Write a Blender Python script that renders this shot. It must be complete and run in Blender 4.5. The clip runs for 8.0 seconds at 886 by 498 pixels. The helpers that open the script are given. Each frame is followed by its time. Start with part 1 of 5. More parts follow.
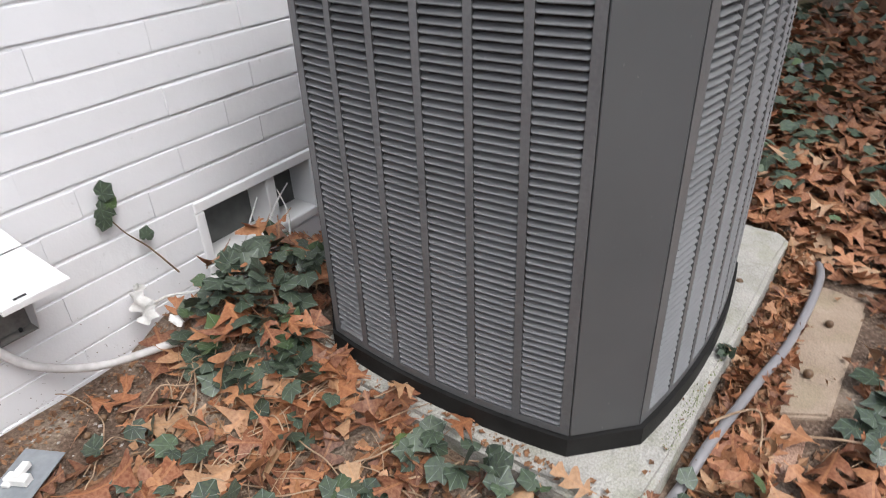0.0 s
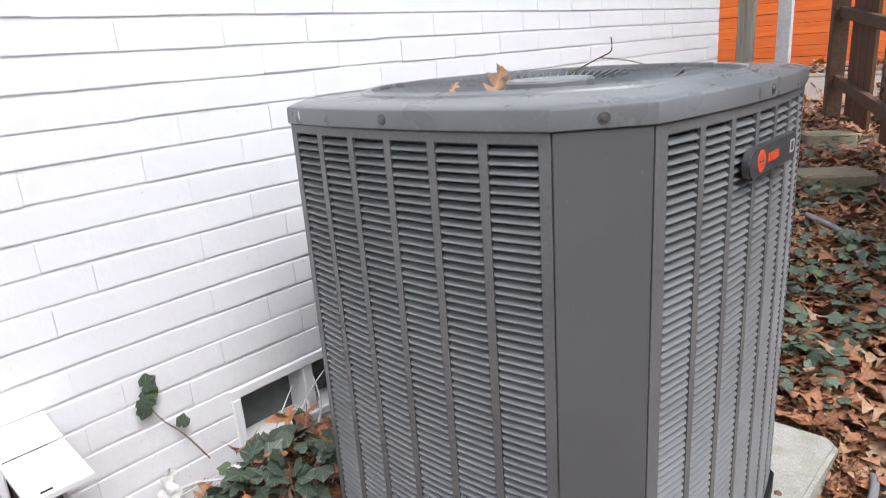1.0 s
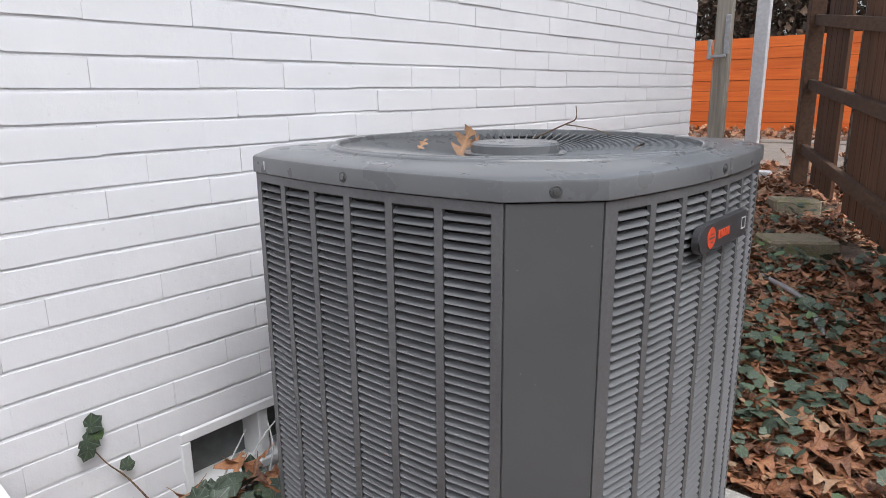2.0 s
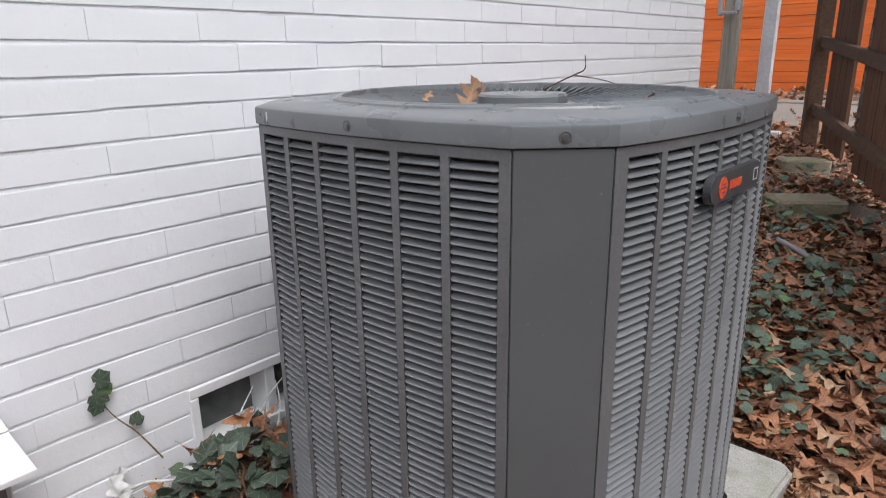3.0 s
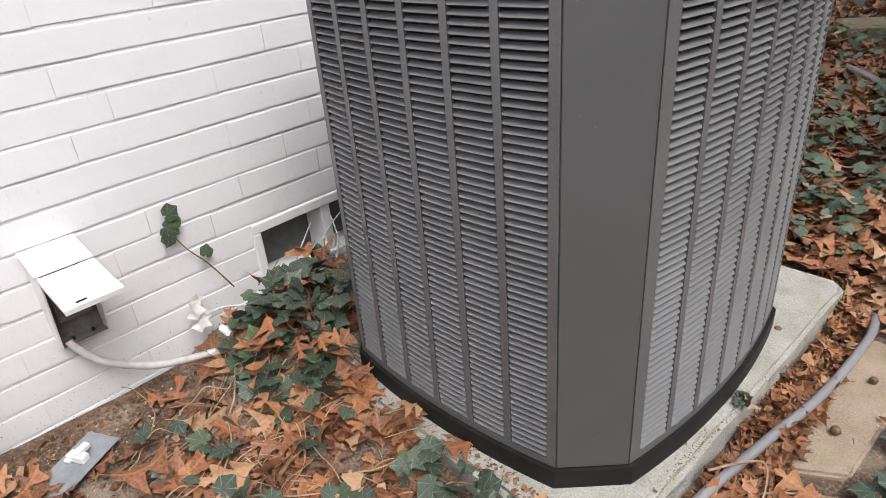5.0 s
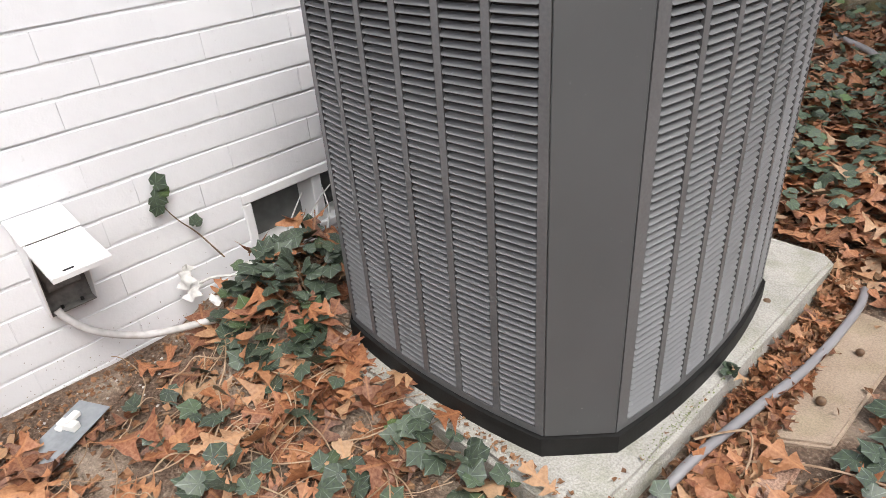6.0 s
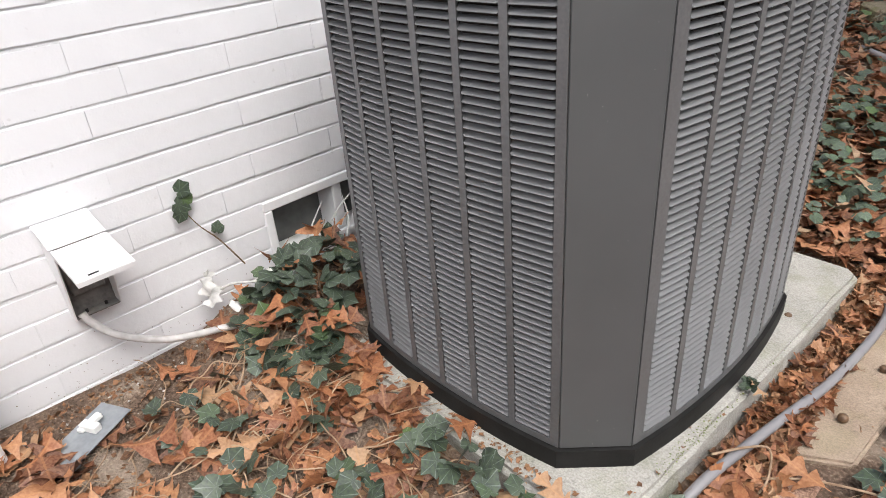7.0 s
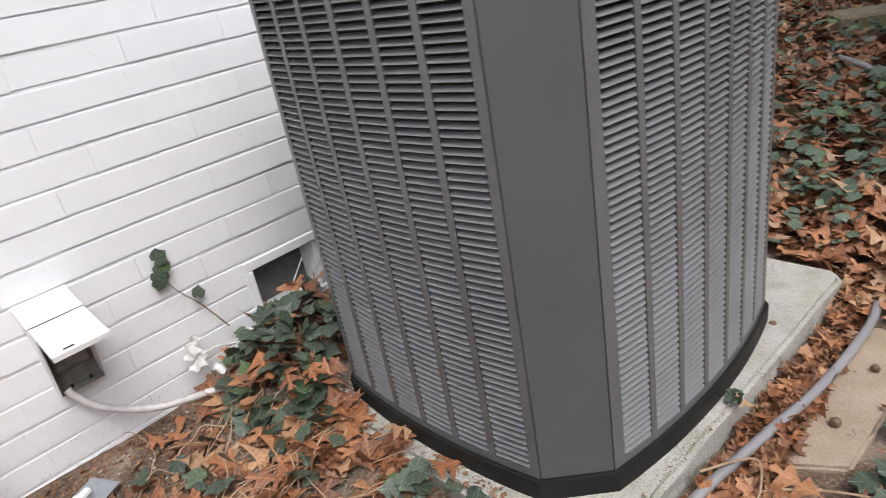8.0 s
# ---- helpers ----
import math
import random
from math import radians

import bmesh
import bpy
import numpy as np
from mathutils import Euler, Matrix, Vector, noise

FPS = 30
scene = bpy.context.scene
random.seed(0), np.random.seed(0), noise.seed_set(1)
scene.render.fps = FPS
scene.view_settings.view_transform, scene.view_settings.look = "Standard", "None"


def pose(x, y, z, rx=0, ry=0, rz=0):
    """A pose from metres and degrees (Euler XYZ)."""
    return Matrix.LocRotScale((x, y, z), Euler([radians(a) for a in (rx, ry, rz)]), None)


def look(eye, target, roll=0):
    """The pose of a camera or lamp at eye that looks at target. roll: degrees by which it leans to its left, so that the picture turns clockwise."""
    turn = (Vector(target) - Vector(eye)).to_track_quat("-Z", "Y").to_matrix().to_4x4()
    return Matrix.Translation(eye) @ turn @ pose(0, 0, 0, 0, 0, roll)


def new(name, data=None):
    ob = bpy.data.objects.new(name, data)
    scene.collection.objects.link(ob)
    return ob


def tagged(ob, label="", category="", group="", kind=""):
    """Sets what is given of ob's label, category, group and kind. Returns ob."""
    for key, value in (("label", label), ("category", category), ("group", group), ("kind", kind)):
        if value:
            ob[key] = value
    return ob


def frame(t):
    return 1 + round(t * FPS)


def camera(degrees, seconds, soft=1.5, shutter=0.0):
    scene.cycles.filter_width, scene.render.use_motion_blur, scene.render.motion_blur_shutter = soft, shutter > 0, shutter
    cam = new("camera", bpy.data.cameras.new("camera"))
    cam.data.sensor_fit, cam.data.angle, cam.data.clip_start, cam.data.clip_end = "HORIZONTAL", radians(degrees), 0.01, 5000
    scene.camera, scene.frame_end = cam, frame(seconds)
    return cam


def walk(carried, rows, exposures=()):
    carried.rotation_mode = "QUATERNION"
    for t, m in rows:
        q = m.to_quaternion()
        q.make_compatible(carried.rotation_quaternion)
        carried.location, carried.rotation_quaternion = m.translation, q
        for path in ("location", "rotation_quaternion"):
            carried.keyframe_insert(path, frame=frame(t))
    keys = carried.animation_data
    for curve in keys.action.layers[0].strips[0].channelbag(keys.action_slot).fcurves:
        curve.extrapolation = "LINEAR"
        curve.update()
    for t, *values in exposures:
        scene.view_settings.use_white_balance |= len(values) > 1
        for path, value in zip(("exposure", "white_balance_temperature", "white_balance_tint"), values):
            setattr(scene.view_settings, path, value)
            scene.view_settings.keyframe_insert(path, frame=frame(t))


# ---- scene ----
cam = camera(68.63, 8.0, soft=0.62, shutter=0.25)
PATH = [
    (0, (1.2095, -0.7865, 0.9409), (0.2975, 0.6910, -0.0516), -1.94),
    (0.2, (1.2546, -0.7679, 0.9701), (0.2611, 0.6935, 0.0335), -1.14),
    (0.3, (1.2882, -0.7541, 0.9652), (0.2556, 0.7234, 0.0989), -0.59),
    (0.4, (1.3388, -0.7513, 0.9573), (0.2258, 0.7299, 0.2041), -2.24),
    (0.5, (1.3504, -0.7405, 0.9893), (0.1497, 0.7176, 0.3320), -3.19),
    (0.7, (1.3571, -0.7289, 1.0231), (0.1189, 0.7373, 0.4601), -2.90),
    (1, (1.3627, -0.7140, 1.0528), (0.1434, 0.7745, 0.5071), -3.82),
    (1.2, (1.3639, -0.7013, 1.0859), (0.1681, 0.8492, 0.6785), -1.64),
    (2.3, (1.3942, -0.6901, 1.0767), (0.2180, 0.8663, 0.6356), -0.03),
    (2.5, (1.3899, -0.6877, 1.0707), (0.2221, 0.8664, 0.6003), -0.21),
    (3, (1.3823, -0.6878, 1.0591), (0.2067, 0.8397, 0.5255), -0.47),
    (3.5, (1.3922, -0.6927, 1.0326), (0.1954, 0.7416, 0.3181), -0.42),
    (3.8, (1.3964, -0.6918, 1.0143), (0.1693, 0.6735, 0.2205), -1.94),
    (4, (1.3893, -0.7042, 1.0028), (0.1626, 0.6274, 0.1530), -2.89),
    (4.5, (1.3930, -0.7340, 0.9839), (0.1735, 0.5906, 0.1133), -3.43),
    (5.8, (1.4136, -0.7122, 0.9699), (0.2466, 0.5887, -0.0026), -4.60),
    (6, (1.4084, -0.7209, 0.9666), (0.2364, 0.5725, -0.0099), -3.78),
    (6.5, (1.4109, -0.7247, 0.9668), (0.2193, 0.5609, 0.0039), -3.74),
    (7, (1.4158, -0.7214, 0.9705), (0.1901, 0.5425, 0.0218), -3.99),
    (7.5, (1.4527, -0.7075, 0.9627), (0.0963, 0.5102, 0.1396), -6.73),
    (8, (1.5040, -0.6702, 0.9446), (0.2051, 0.6203, 0.1398), -10.17),
]
EXPOSURES = [(0.0, 0.54, 6100, 10), (0.5, 0.96, 6000, 10), (1.0, 0.76, 5980, 10), (2.5, 0.26, 6000, 10), (3.5, 0.36, 6050, 10), (4.5, 0.48, 6230, 10), (6.5, 0.75, 6330, 10), (8.0, 0.50, 6180, 10)]
walk(cam, [(t, look(eye, target, roll)) for t, eye, target, roll in PATH], EXPOSURES)

# ---- light ----
SKY_STRENGTH, SUN_STRENGTH = 0.16, 0.62
SUN_ELEV, SUN_ROT = 57.0, 113.0
world = bpy.data.worlds.new("world")
scene.world = world
world.use_nodes = True
wn = world.node_tree
sky = wn.nodes.new("ShaderNodeTexSky")
sky.sky_type, sky.sun_disc = "NISHITA", False
sky.sun_elevation, sky.sun_rotation = radians(SUN_ELEV), radians(SUN_ROT)
sky.dust_density, sky.ozone_density, sky.air_density = 6.0, 1.0, 1.6
# overcast: most of the blue is taken out of the sky
hsv = wn.nodes.new("ShaderNodeHueSaturation")
hsv.inputs["Saturation"].default_value = 0.42
wn.links.new(sky.outputs[0], hsv.inputs["Color"])
wn.links.new(hsv.outputs[0], wn.nodes["Background"].inputs["Color"])
wn.nodes["Background"].inputs["Strength"].default_value = SKY_STRENGTH
sun_data = bpy.data.lights.new("sun", "SUN")
sun_data.energy, sun_data.angle, sun_data.color = SUN_STRENGTH, radians(30), (1.0, 0.96, 0.92)
sun = new("sun", sun_data)
sun_az = radians(SUN_ROT)
sun_dir = Vector((math.sin(sun_az) * math.cos(radians(SUN_ELEV)), math.cos(sun_az) * math.cos(radians(SUN_ELEV)), math.sin(radians(SUN_ELEV))))
sun.matrix_world = look(sun_dir * 40, (0, 0, 0))


# ---- materials ----
def mat(name, rough=0.6, metal=0.0):
    m = bpy.data.materials.new(name)
    m.use_nodes = True
    b = m.node_tree.nodes["Principled BSDF"]
    b.inputs["Roughness"].default_value, b.inputs["Metallic"].default_value = rough, metal
    return m, m.node_tree, b


def add(nt, kind, **values):
    n = nt.nodes.new(kind)
    for k, v in values.items():
        n.inputs[k].default_value = v
    return n


def world_noise(nt, scale, detail=4.0):
    g = nt.nodes.new("ShaderNodeNewGeometry")
    n = add(nt, "ShaderNodeTexNoise", Scale=scale, Detail=detail)
    nt.links.new(g.outputs["Position"], n.inputs["Vector"])
    return n.outputs["Fac"]


def ramp(nt, fac, *stops):
    r = nt.nodes.new("ShaderNodeValToRGB")
    while len(r.color_ramp.elements) < len(stops):
        r.color_ramp.elements.new(0.5)
    for e, (p, c) in zip(r.color_ramp.elements, stops):
        e.position, e.color = p, (*c, 1)
    nt.links.new(fac, r.inputs["Fac"])
    return r.outputs["Color"]


def mix(nt, fac, a, b, mode="MIX"):
    n = nt.nodes.new("ShaderNodeMix")
    n.data_type, n.blend_type = "RGBA", mode
    for sock, v in ((n.inputs["Factor"], fac), (n.inputs["A"], a), (n.inputs["B"], b)):
        if isinstance(v, (int, float)):
            sock.default_value = v
        elif isinstance(v, tuple):
            sock.default_value = (*v, 1)
        else:
            nt.links.new(v, sock)
    return n.outputs["Result"]


def maths(nt, op, a, b=0.0):
    n = nt.nodes.new("ShaderNodeMath")
    n.operation = op
    for sock, v in ((n.inputs[0], a), (n.inputs[1], b)):
        if isinstance(v, (int, float)):
            sock.default_value = v
        else:
            nt.links.new(v, sock)
    return n.outputs[0]


def bump(nt, bsdf, height, strength=0.3, dist=0.002):
    n = add(nt, "ShaderNodeBump", Strength=strength, Distance=dist)
    nt.links.new(height, n.inputs["Height"])
    nt.links.new(n.outputs[0], bsdf.inputs["Normal"])


def plain(name, a, b, scale, rough=0.6, metal=0.0, bump_scale=None, bump_strength=0.3, dist=0.002, fine=None):
    """Two tones mixed by coarse noise, with a finer grain and relief."""
    m, nt, bs = mat(name, rough, metal)
    col = ramp(nt, world_noise(nt, scale), (0.35, a), (0.65, b))
    if fine:
        col = mix(nt, 0.2, col, ramp(nt, world_noise(nt, fine, 2), (0.3, tuple(0.55 * v for v in a)), (0.7, tuple(min(1, 1.3 * v) for v in b))))
    nt.links.new(col, bs.inputs["Base Color"])
    if bump_scale:
        bump(nt, bs, world_noise(nt, bump_scale, 6), bump_strength, dist)
    return m


def white_brick():
    m, nt, b = mat("white_painted_brick", 0.5)
    info = nt.nodes.new("ShaderNodeObjectInfo")
    base = ramp(nt, info.outputs["Random"], (0.0, (0.77, 0.77, 0.79)), (1.0, (0.80, 0.80, 0.82)))
    col = mix(nt, maths(nt, "MULTIPLY", world_noise(nt, 7, 5), 0.5), base, (0.66, 0.66, 0.68))
    # scuffs and chips in the paint
    chips = ramp(nt, world_noise(nt, 55, 3), (0.70, (0, 0, 0)), (0.76, (1, 1, 1)))
    col = mix(nt, maths(nt, "MULTIPLY", chips, 0.25), col, (0.42, 0.40, 0.38))
    nt.links.new(col, b.inputs["Base Color"])
    h = maths(nt, "ADD", world_noise(nt, 38, 5), maths(nt, "MULTIPLY", world_noise(nt, 240, 3), 0.35))
    bump(nt, b, maths(nt, "ADD", h, maths(nt, "MULTIPLY", world_noise(nt, 14, 3), 1.0)), 0.24, 0.004)
    return m


def leaf_mat(name, stops, single, vein=(0.6, 0.3, 0.12), rough=0.6, palmate=False):
    """single: a leaf that is an object of its own; otherwise the leaves of a joined carpet."""
    m, nt, b = mat(name, rough)
    if single:
        rnd = nt.nodes.new("ShaderNodeObjectInfo").outputs["Random"]
    else:
        rnd = nt.nodes.new("ShaderNodeNewGeometry").outputs["Random Per Island"]
    col = ramp(nt, rnd, *stops)
    col = mix(nt, maths(nt, "MULTIPLY", world_noise(nt, 30, 4), 0.5), col, tuple(0.55 * v for v in stops[0][1]))
    col = mix(nt, 0.14, col, ramp(nt, world_noise(nt, 160, 3), (0.35, (0.0, 0.0, 0.0)), (0.65, tuple(min(1, 1.6 * v) for v in stops[-1][1]))))
    uv = nt.nodes.new("ShaderNodeUVMap")
    uv.uv_map = "leaf"
    sep = nt.nodes.new("ShaderNodeSeparateXYZ")
    nt.links.new(uv.outputs[0], sep.inputs[0])
    # midrib and side veins run in the leaf's own coordinates
    side = maths(nt, "ABSOLUTE", maths(nt, "SUBTRACT", sep.outputs[0], 0.5))
    rib = maths(nt, "LESS_THAN", side, 0.018)
    wave = maths(nt, "ABSOLUTE", maths(nt, "SINE", maths(nt, "MULTIPLY", maths(nt, "SUBTRACT", sep.outputs[1], maths(nt, "MULTIPLY", side, 0.9)), 19.0)))
    if palmate:
        # ivy: pale veins fan out from the stalk to the points
        ang = maths(nt, "ARCTAN2", maths(nt, "SUBTRACT", sep.outputs[0], 0.5), maths(nt, "SUBTRACT", sep.outputs[1], 0.05))
        wave = maths(nt, "ABSOLUTE", maths(nt, "SINE", maths(nt, "MULTIPLY", ang, 3.46)))
        rib = 0.0
    lines = maths(nt, "MAXIMUM", rib, maths(nt, "MULTIPLY", maths(nt, "LESS_THAN", wave, 0.14 if palmate else 0.12), 1.0 if palmate else 0.35))
    col = mix(nt, maths(nt, "MULTIPLY", lines, 0.5 if palmate else 0.22), col, vein)
    nt.links.new(col, b.inputs["Base Color"])
    bump(nt, b, world_noise(nt, 120, 3), 0.4, 0.002)
    return m


M_BRICK = white_brick()
M_MORTAR = plain("painted_mortar", (0.62, 0.62, 0.63), (0.74, 0.74, 0.75), 12, 0.65, bump_scale=90, bump_strength=0.7, dist=0.004)
M_WHITE = plain("white_paint", (0.74, 0.74, 0.75), (0.82, 0.82, 0.82), 9, 0.42, bump_scale=120, bump_strength=0.15)


def unit_paint():
    m, nt, b = mat("dark_grey_enamel", 0.42)
    col = ramp(nt, world_noise(nt, 4, 5), (0.3, (0.086, 0.088, 0.090)), (0.7, (0.106, 0.108, 0.110)))
    dust = ramp(nt, world_noise(nt, 210, 2), (0.765, (0, 0, 0)), (0.785, (1, 1, 1)))
    col = mix(nt, maths(nt, "MULTIPLY", dust, 0.5), col, (0.4, 0.4, 0.39))
    nt.links.new(col, b.inputs["Base Color"])
    nt.links.new(ramp(nt, world_noise(nt, 9, 5), (0.3, (0.40,) * 3), (0.7, (0.58,) * 3)), b.inputs["Roughness"])
    b.inputs["Specular IOR Level"].default_value = 0.42
    bump(nt, b, world_noise(nt, 600, 2), 0.08, 0.0008)
    return m


def slat_paint():
    m, nt, b = mat("lit_louver_enamel", 0.32)
    # same enamel, base lightened for the sky caught on slats and lips
    col = ramp(nt, world_noise(nt, 6, 5), (0.3, (0.150, 0.152, 0.156)), (0.7, (0.190, 0.192, 0.197)))
    dust = ramp(nt, world_noise(nt, 180, 3), (0.64, (0, 0, 0)), (0.76, (1, 1, 1)))
    col = mix(nt, maths(nt, "MULTIPLY", dust, 0.4), col, (0.36, 0.37, 0.38))
    nt.links.new(col, b.inputs["Base Color"])
    return m


def lid_paint():
    """The same enamel, specked with dust, its base lightened for the sky's sheen."""
    m, nt, b = mat("sky_lit_lid_enamel", 0.4)
    col = ramp(nt, world_noise(nt, 7, 6), (0.3, (0.115, 0.119, 0.124)), (0.7, (0.155, 0.16, 0.165)))
    dust = ramp(nt, world_noise(nt, 90, 4), (0.60, (0, 0, 0)), (0.78, (1, 1, 1)))
    col = mix(nt, maths(nt, "MULTIPLY", dust, 0.2), col, (0.3, 0.31, 0.32))
    nt.links.new(col, b.inputs["Base Color"])
    nt.links.new(ramp(nt, world_noise(nt, 14, 5), (0.3, (0.25,) * 3), (0.7, (0.33,) * 3)), b.inputs["Roughness"])
    return m


M_UNIT, M_SLAT, M_LID = unit_paint(), slat_paint(), lid_paint()
# the unit's enamel again, lightened for the light its bowed faces catch
M_PANEL = plain("lit_panel_enamel", (0.112, 0.114, 0.117), (0.138, 0.140, 0.144), 6, 0.4, bump_scale=500, bump_strength=0.06, dist=0.0008, fine=180)
M_BASE = plain("black_base_plastic", (0.011, 0.0107, 0.0105), (0.020, 0.0195, 0.019), 14, 0.6, bump_scale=200, bump_strength=0.2)
M_BASE.node_tree.nodes["Principled BSDF"].inputs["Specular IOR Level"].default_value = 0.2
# dark colour holds the shade behind the slats and under the fan guard
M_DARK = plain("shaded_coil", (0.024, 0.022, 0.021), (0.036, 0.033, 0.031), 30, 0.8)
# near-black stands in for shade in the fan well, hasp slot and knockouts
M_HOLLOW = plain("hollow_shade", (0.006, 0.006, 0.006), (0.01, 0.01, 0.01), 30, 0.8)
M_SCREW = plain("screw_metal", (0.13, 0.13, 0.13), (0.2, 0.2, 0.2), 60, 0.4, 0.6)
M_BADGE = plain("badge_grey", (0.05, 0.05, 0.053), (0.062, 0.062, 0.066), 30, 0.4)
M_RED = plain("badge_red", (0.60, 0.075, 0.028), (0.66, 0.09, 0.035), 60, 0.45)
M_SILVER = plain("badge_silver", (0.45, 0.45, 0.45), (0.55, 0.55, 0.55), 60, 0.4)


def concrete(name, a, b, moss, speckle=0.45):
    m, nt, bs = mat(name, 0.9)
    col = ramp(nt, world_noise(nt, 8, 6), (0.3, a), (0.7, b))
    grit = ramp(nt, world_noise(nt, 260, 3), (0.38, tuple(0.5 * v for v in a)), (0.62, tuple(min(1, 1.35 * v) for v in b)))
    col = mix(nt, speckle, col, grit)
    green = ramp(nt, world_noise(nt, 11, 5), (0.52, (0, 0, 0)), (0.66, (1, 1, 1)))
    col = mix(nt, maths(nt, "MULTIPLY", green, moss), col, (0.16, 0.18, 0.05))
    nt.links.new(col, bs.inputs["Base Color"])
    bump(nt, bs, maths(nt, "ADD", world_noise(nt, 170, 6), maths(nt, "MULTIPLY", world_noise(nt, 40, 4), 2.0)), 0.8, 0.005)
    return m


M_PAD = concrete("pad_concrete", (0.33, 0.32, 0.285), (0.45, 0.435, 0.40), 0.28, 0.25)
M_SLAB = concrete("slab_stone", (0.30, 0.225, 0.165), (0.42, 0.33, 0.25), 0.15, 0.2)
M_REDSTONE = concrete("red_stone", (0.30, 0.17, 0.12), (0.42, 0.27, 0.2), 0.1)
M_TIMBER_STEP = concrete("weathered_step", (0.20, 0.17, 0.12), (0.32, 0.27, 0.19), 0.5)
M_PVC = plain("grey_pvc", (0.22, 0.212, 0.222), (0.27, 0.262, 0.272), 6, 0.42)
M_PVC_WHITE = plain("painted_conduit", (0.46, 0.44, 0.43), (0.58, 0.56, 0.55), 25, 0.5, bump_scale=150, bump_strength=0.2, fine=50)
M_PLATE = plain("grey_plate_metal", (0.22, 0.24, 0.26), (0.32, 0.34, 0.36), 18, 0.5, 0.2, bump_scale=90, bump_strength=0.3, fine=60)
M_PLASTIC = plain("white_plastic", (0.72, 0.72, 0.70), (0.80, 0.80, 0.79), 30, 0.4)
M_BOXIN = plain("box_inside", (0.10, 0.095, 0.09), (0.2, 0.19, 0.18), 40, 0.6, bump_scale=90, fine=120)
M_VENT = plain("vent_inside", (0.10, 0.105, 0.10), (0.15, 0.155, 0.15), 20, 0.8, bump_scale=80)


def soil():
    m, nt, b = mat("soil", 0.95)
    col = ramp(nt, world_noise(nt, 5, 6), (0.34, (0.07, 0.044, 0.030)), (0.52, (0.17, 0.115, 0.08)), (0.64, (0.46, 0.38, 0.30)))
    grit = ramp(nt, world_noise(nt, 130, 4), (0.3, (0.025, 0.015, 0.010)), (0.55, (0.17, 0.11, 0.075)), (0.75, (0.45, 0.37, 0.29)))
    nt.links.new(mix(nt, 0.5, col, grit), b.inputs["Base Color"])
    bump(nt, b, maths(nt, "ADD", world_noise(nt, 30, 6), world_noise(nt, 190, 4)), 1.0, 0.008)
    return m


M_SOIL = soil()
# OAK with added light in its colour, for leaves behind and beside the unit
OAK_LIT = ((0.0, (0.16, 0.062, 0.036)), (0.25, (0.30, 0.105, 0.045)), (0.55, (0.43, 0.17, 0.075)), (0.82, (0.50, 0.25, 0.125)), (1.0, (0.52, 0.37, 0.24)))
OAK = ((0.0, (0.10, 0.034, 0.02)), (0.25, (0.22, 0.066, 0.026)), (0.55, (0.38, 0.138, 0.054)), (0.82, (0.46, 0.210, 0.095)), (1.0, (0.48, 0.31, 0.18)))
CHIP = ((0.0, (0.10, 0.045, 0.022)), (0.5, (0.24, 0.11, 0.05)), (1.0, (0.40, 0.23, 0.12)))
IVY = ((0.0, (0.032, 0.043, 0.036)), (0.45, (0.054, 0.072, 0.057)), (0.86, (0.086, 0.110, 0.085)), (0.96, (0.075, 0.120, 0.050)), (1.0, (0.11, 0.17, 0.045)))
M_OAK, M_OAKS = leaf_mat("oak_leaf", OAK, True), leaf_mat("oak_leaf_carpet", OAK, False)
M_OAK_LIT = leaf_mat("lit_oak_carpet", OAK_LIT, False)
M_OLDLEAF = leaf_mat("old_oak_leaf", CHIP, True)
MOSS = ((0.0, (0.14, 0.17, 0.05)), (0.5, (0.20, 0.24, 0.08)), (1.0, (0.28, 0.31, 0.12)))
M_MOSS = leaf_mat("moss_blades", MOSS, False, (0.2, 0.24, 0.08), 0.8)
M_BRUSH = leaf_mat("dark_brush", ((0.0, (0.03, 0.02, 0.014)), (0.6, (0.075, 0.05, 0.034)), (1.0, (0.17, 0.11, 0.07))), False, (0.1, 0.06, 0.04), 0.9)
M_CHIP = leaf_mat("leaf_crumbs", CHIP, False, (0.3, 0.15, 0.07), 0.8)
M_IVY = leaf_mat("ivy_leaf", IVY, True, (0.22, 0.27, 0.23), 0.44, True)
# IVY at half again its brightness: light put into the far cover's colour
IVY_LIT = tuple((p, tuple(1.5 * v for v in c)) for p, c in IVY)
M_IVYS = leaf_mat("lit_ivy_carpet", IVY_LIT, False, (0.20, 0.25, 0.21), 0.5, True)
M_VINE = plain("dry_vine", (0.25, 0.16, 0.095), (0.44, 0.32, 0.215), 14, 0.8, bump_scale=300, fine=90)
M_VINE_WHITE = plain("painted_vine", (0.44, 0.43, 0.41), (0.66, 0.65, 0.63), 30, 0.7, fine=90)
M_STEM = plain("ivy_stem", (0.09, 0.06, 0.04), (0.18, 0.12, 0.07), 30, 0.8, fine=90)
M_ACORN = plain("acorn", (0.10, 0.055, 0.03), (0.18, 0.11, 0.06), 90, 0.55, bump_scale=200)
M_PEBBLE = plain("pebble", (0.28, 0.25, 0.22), (0.50, 0.47, 0.44), 60, 0.8, bump_scale=200)


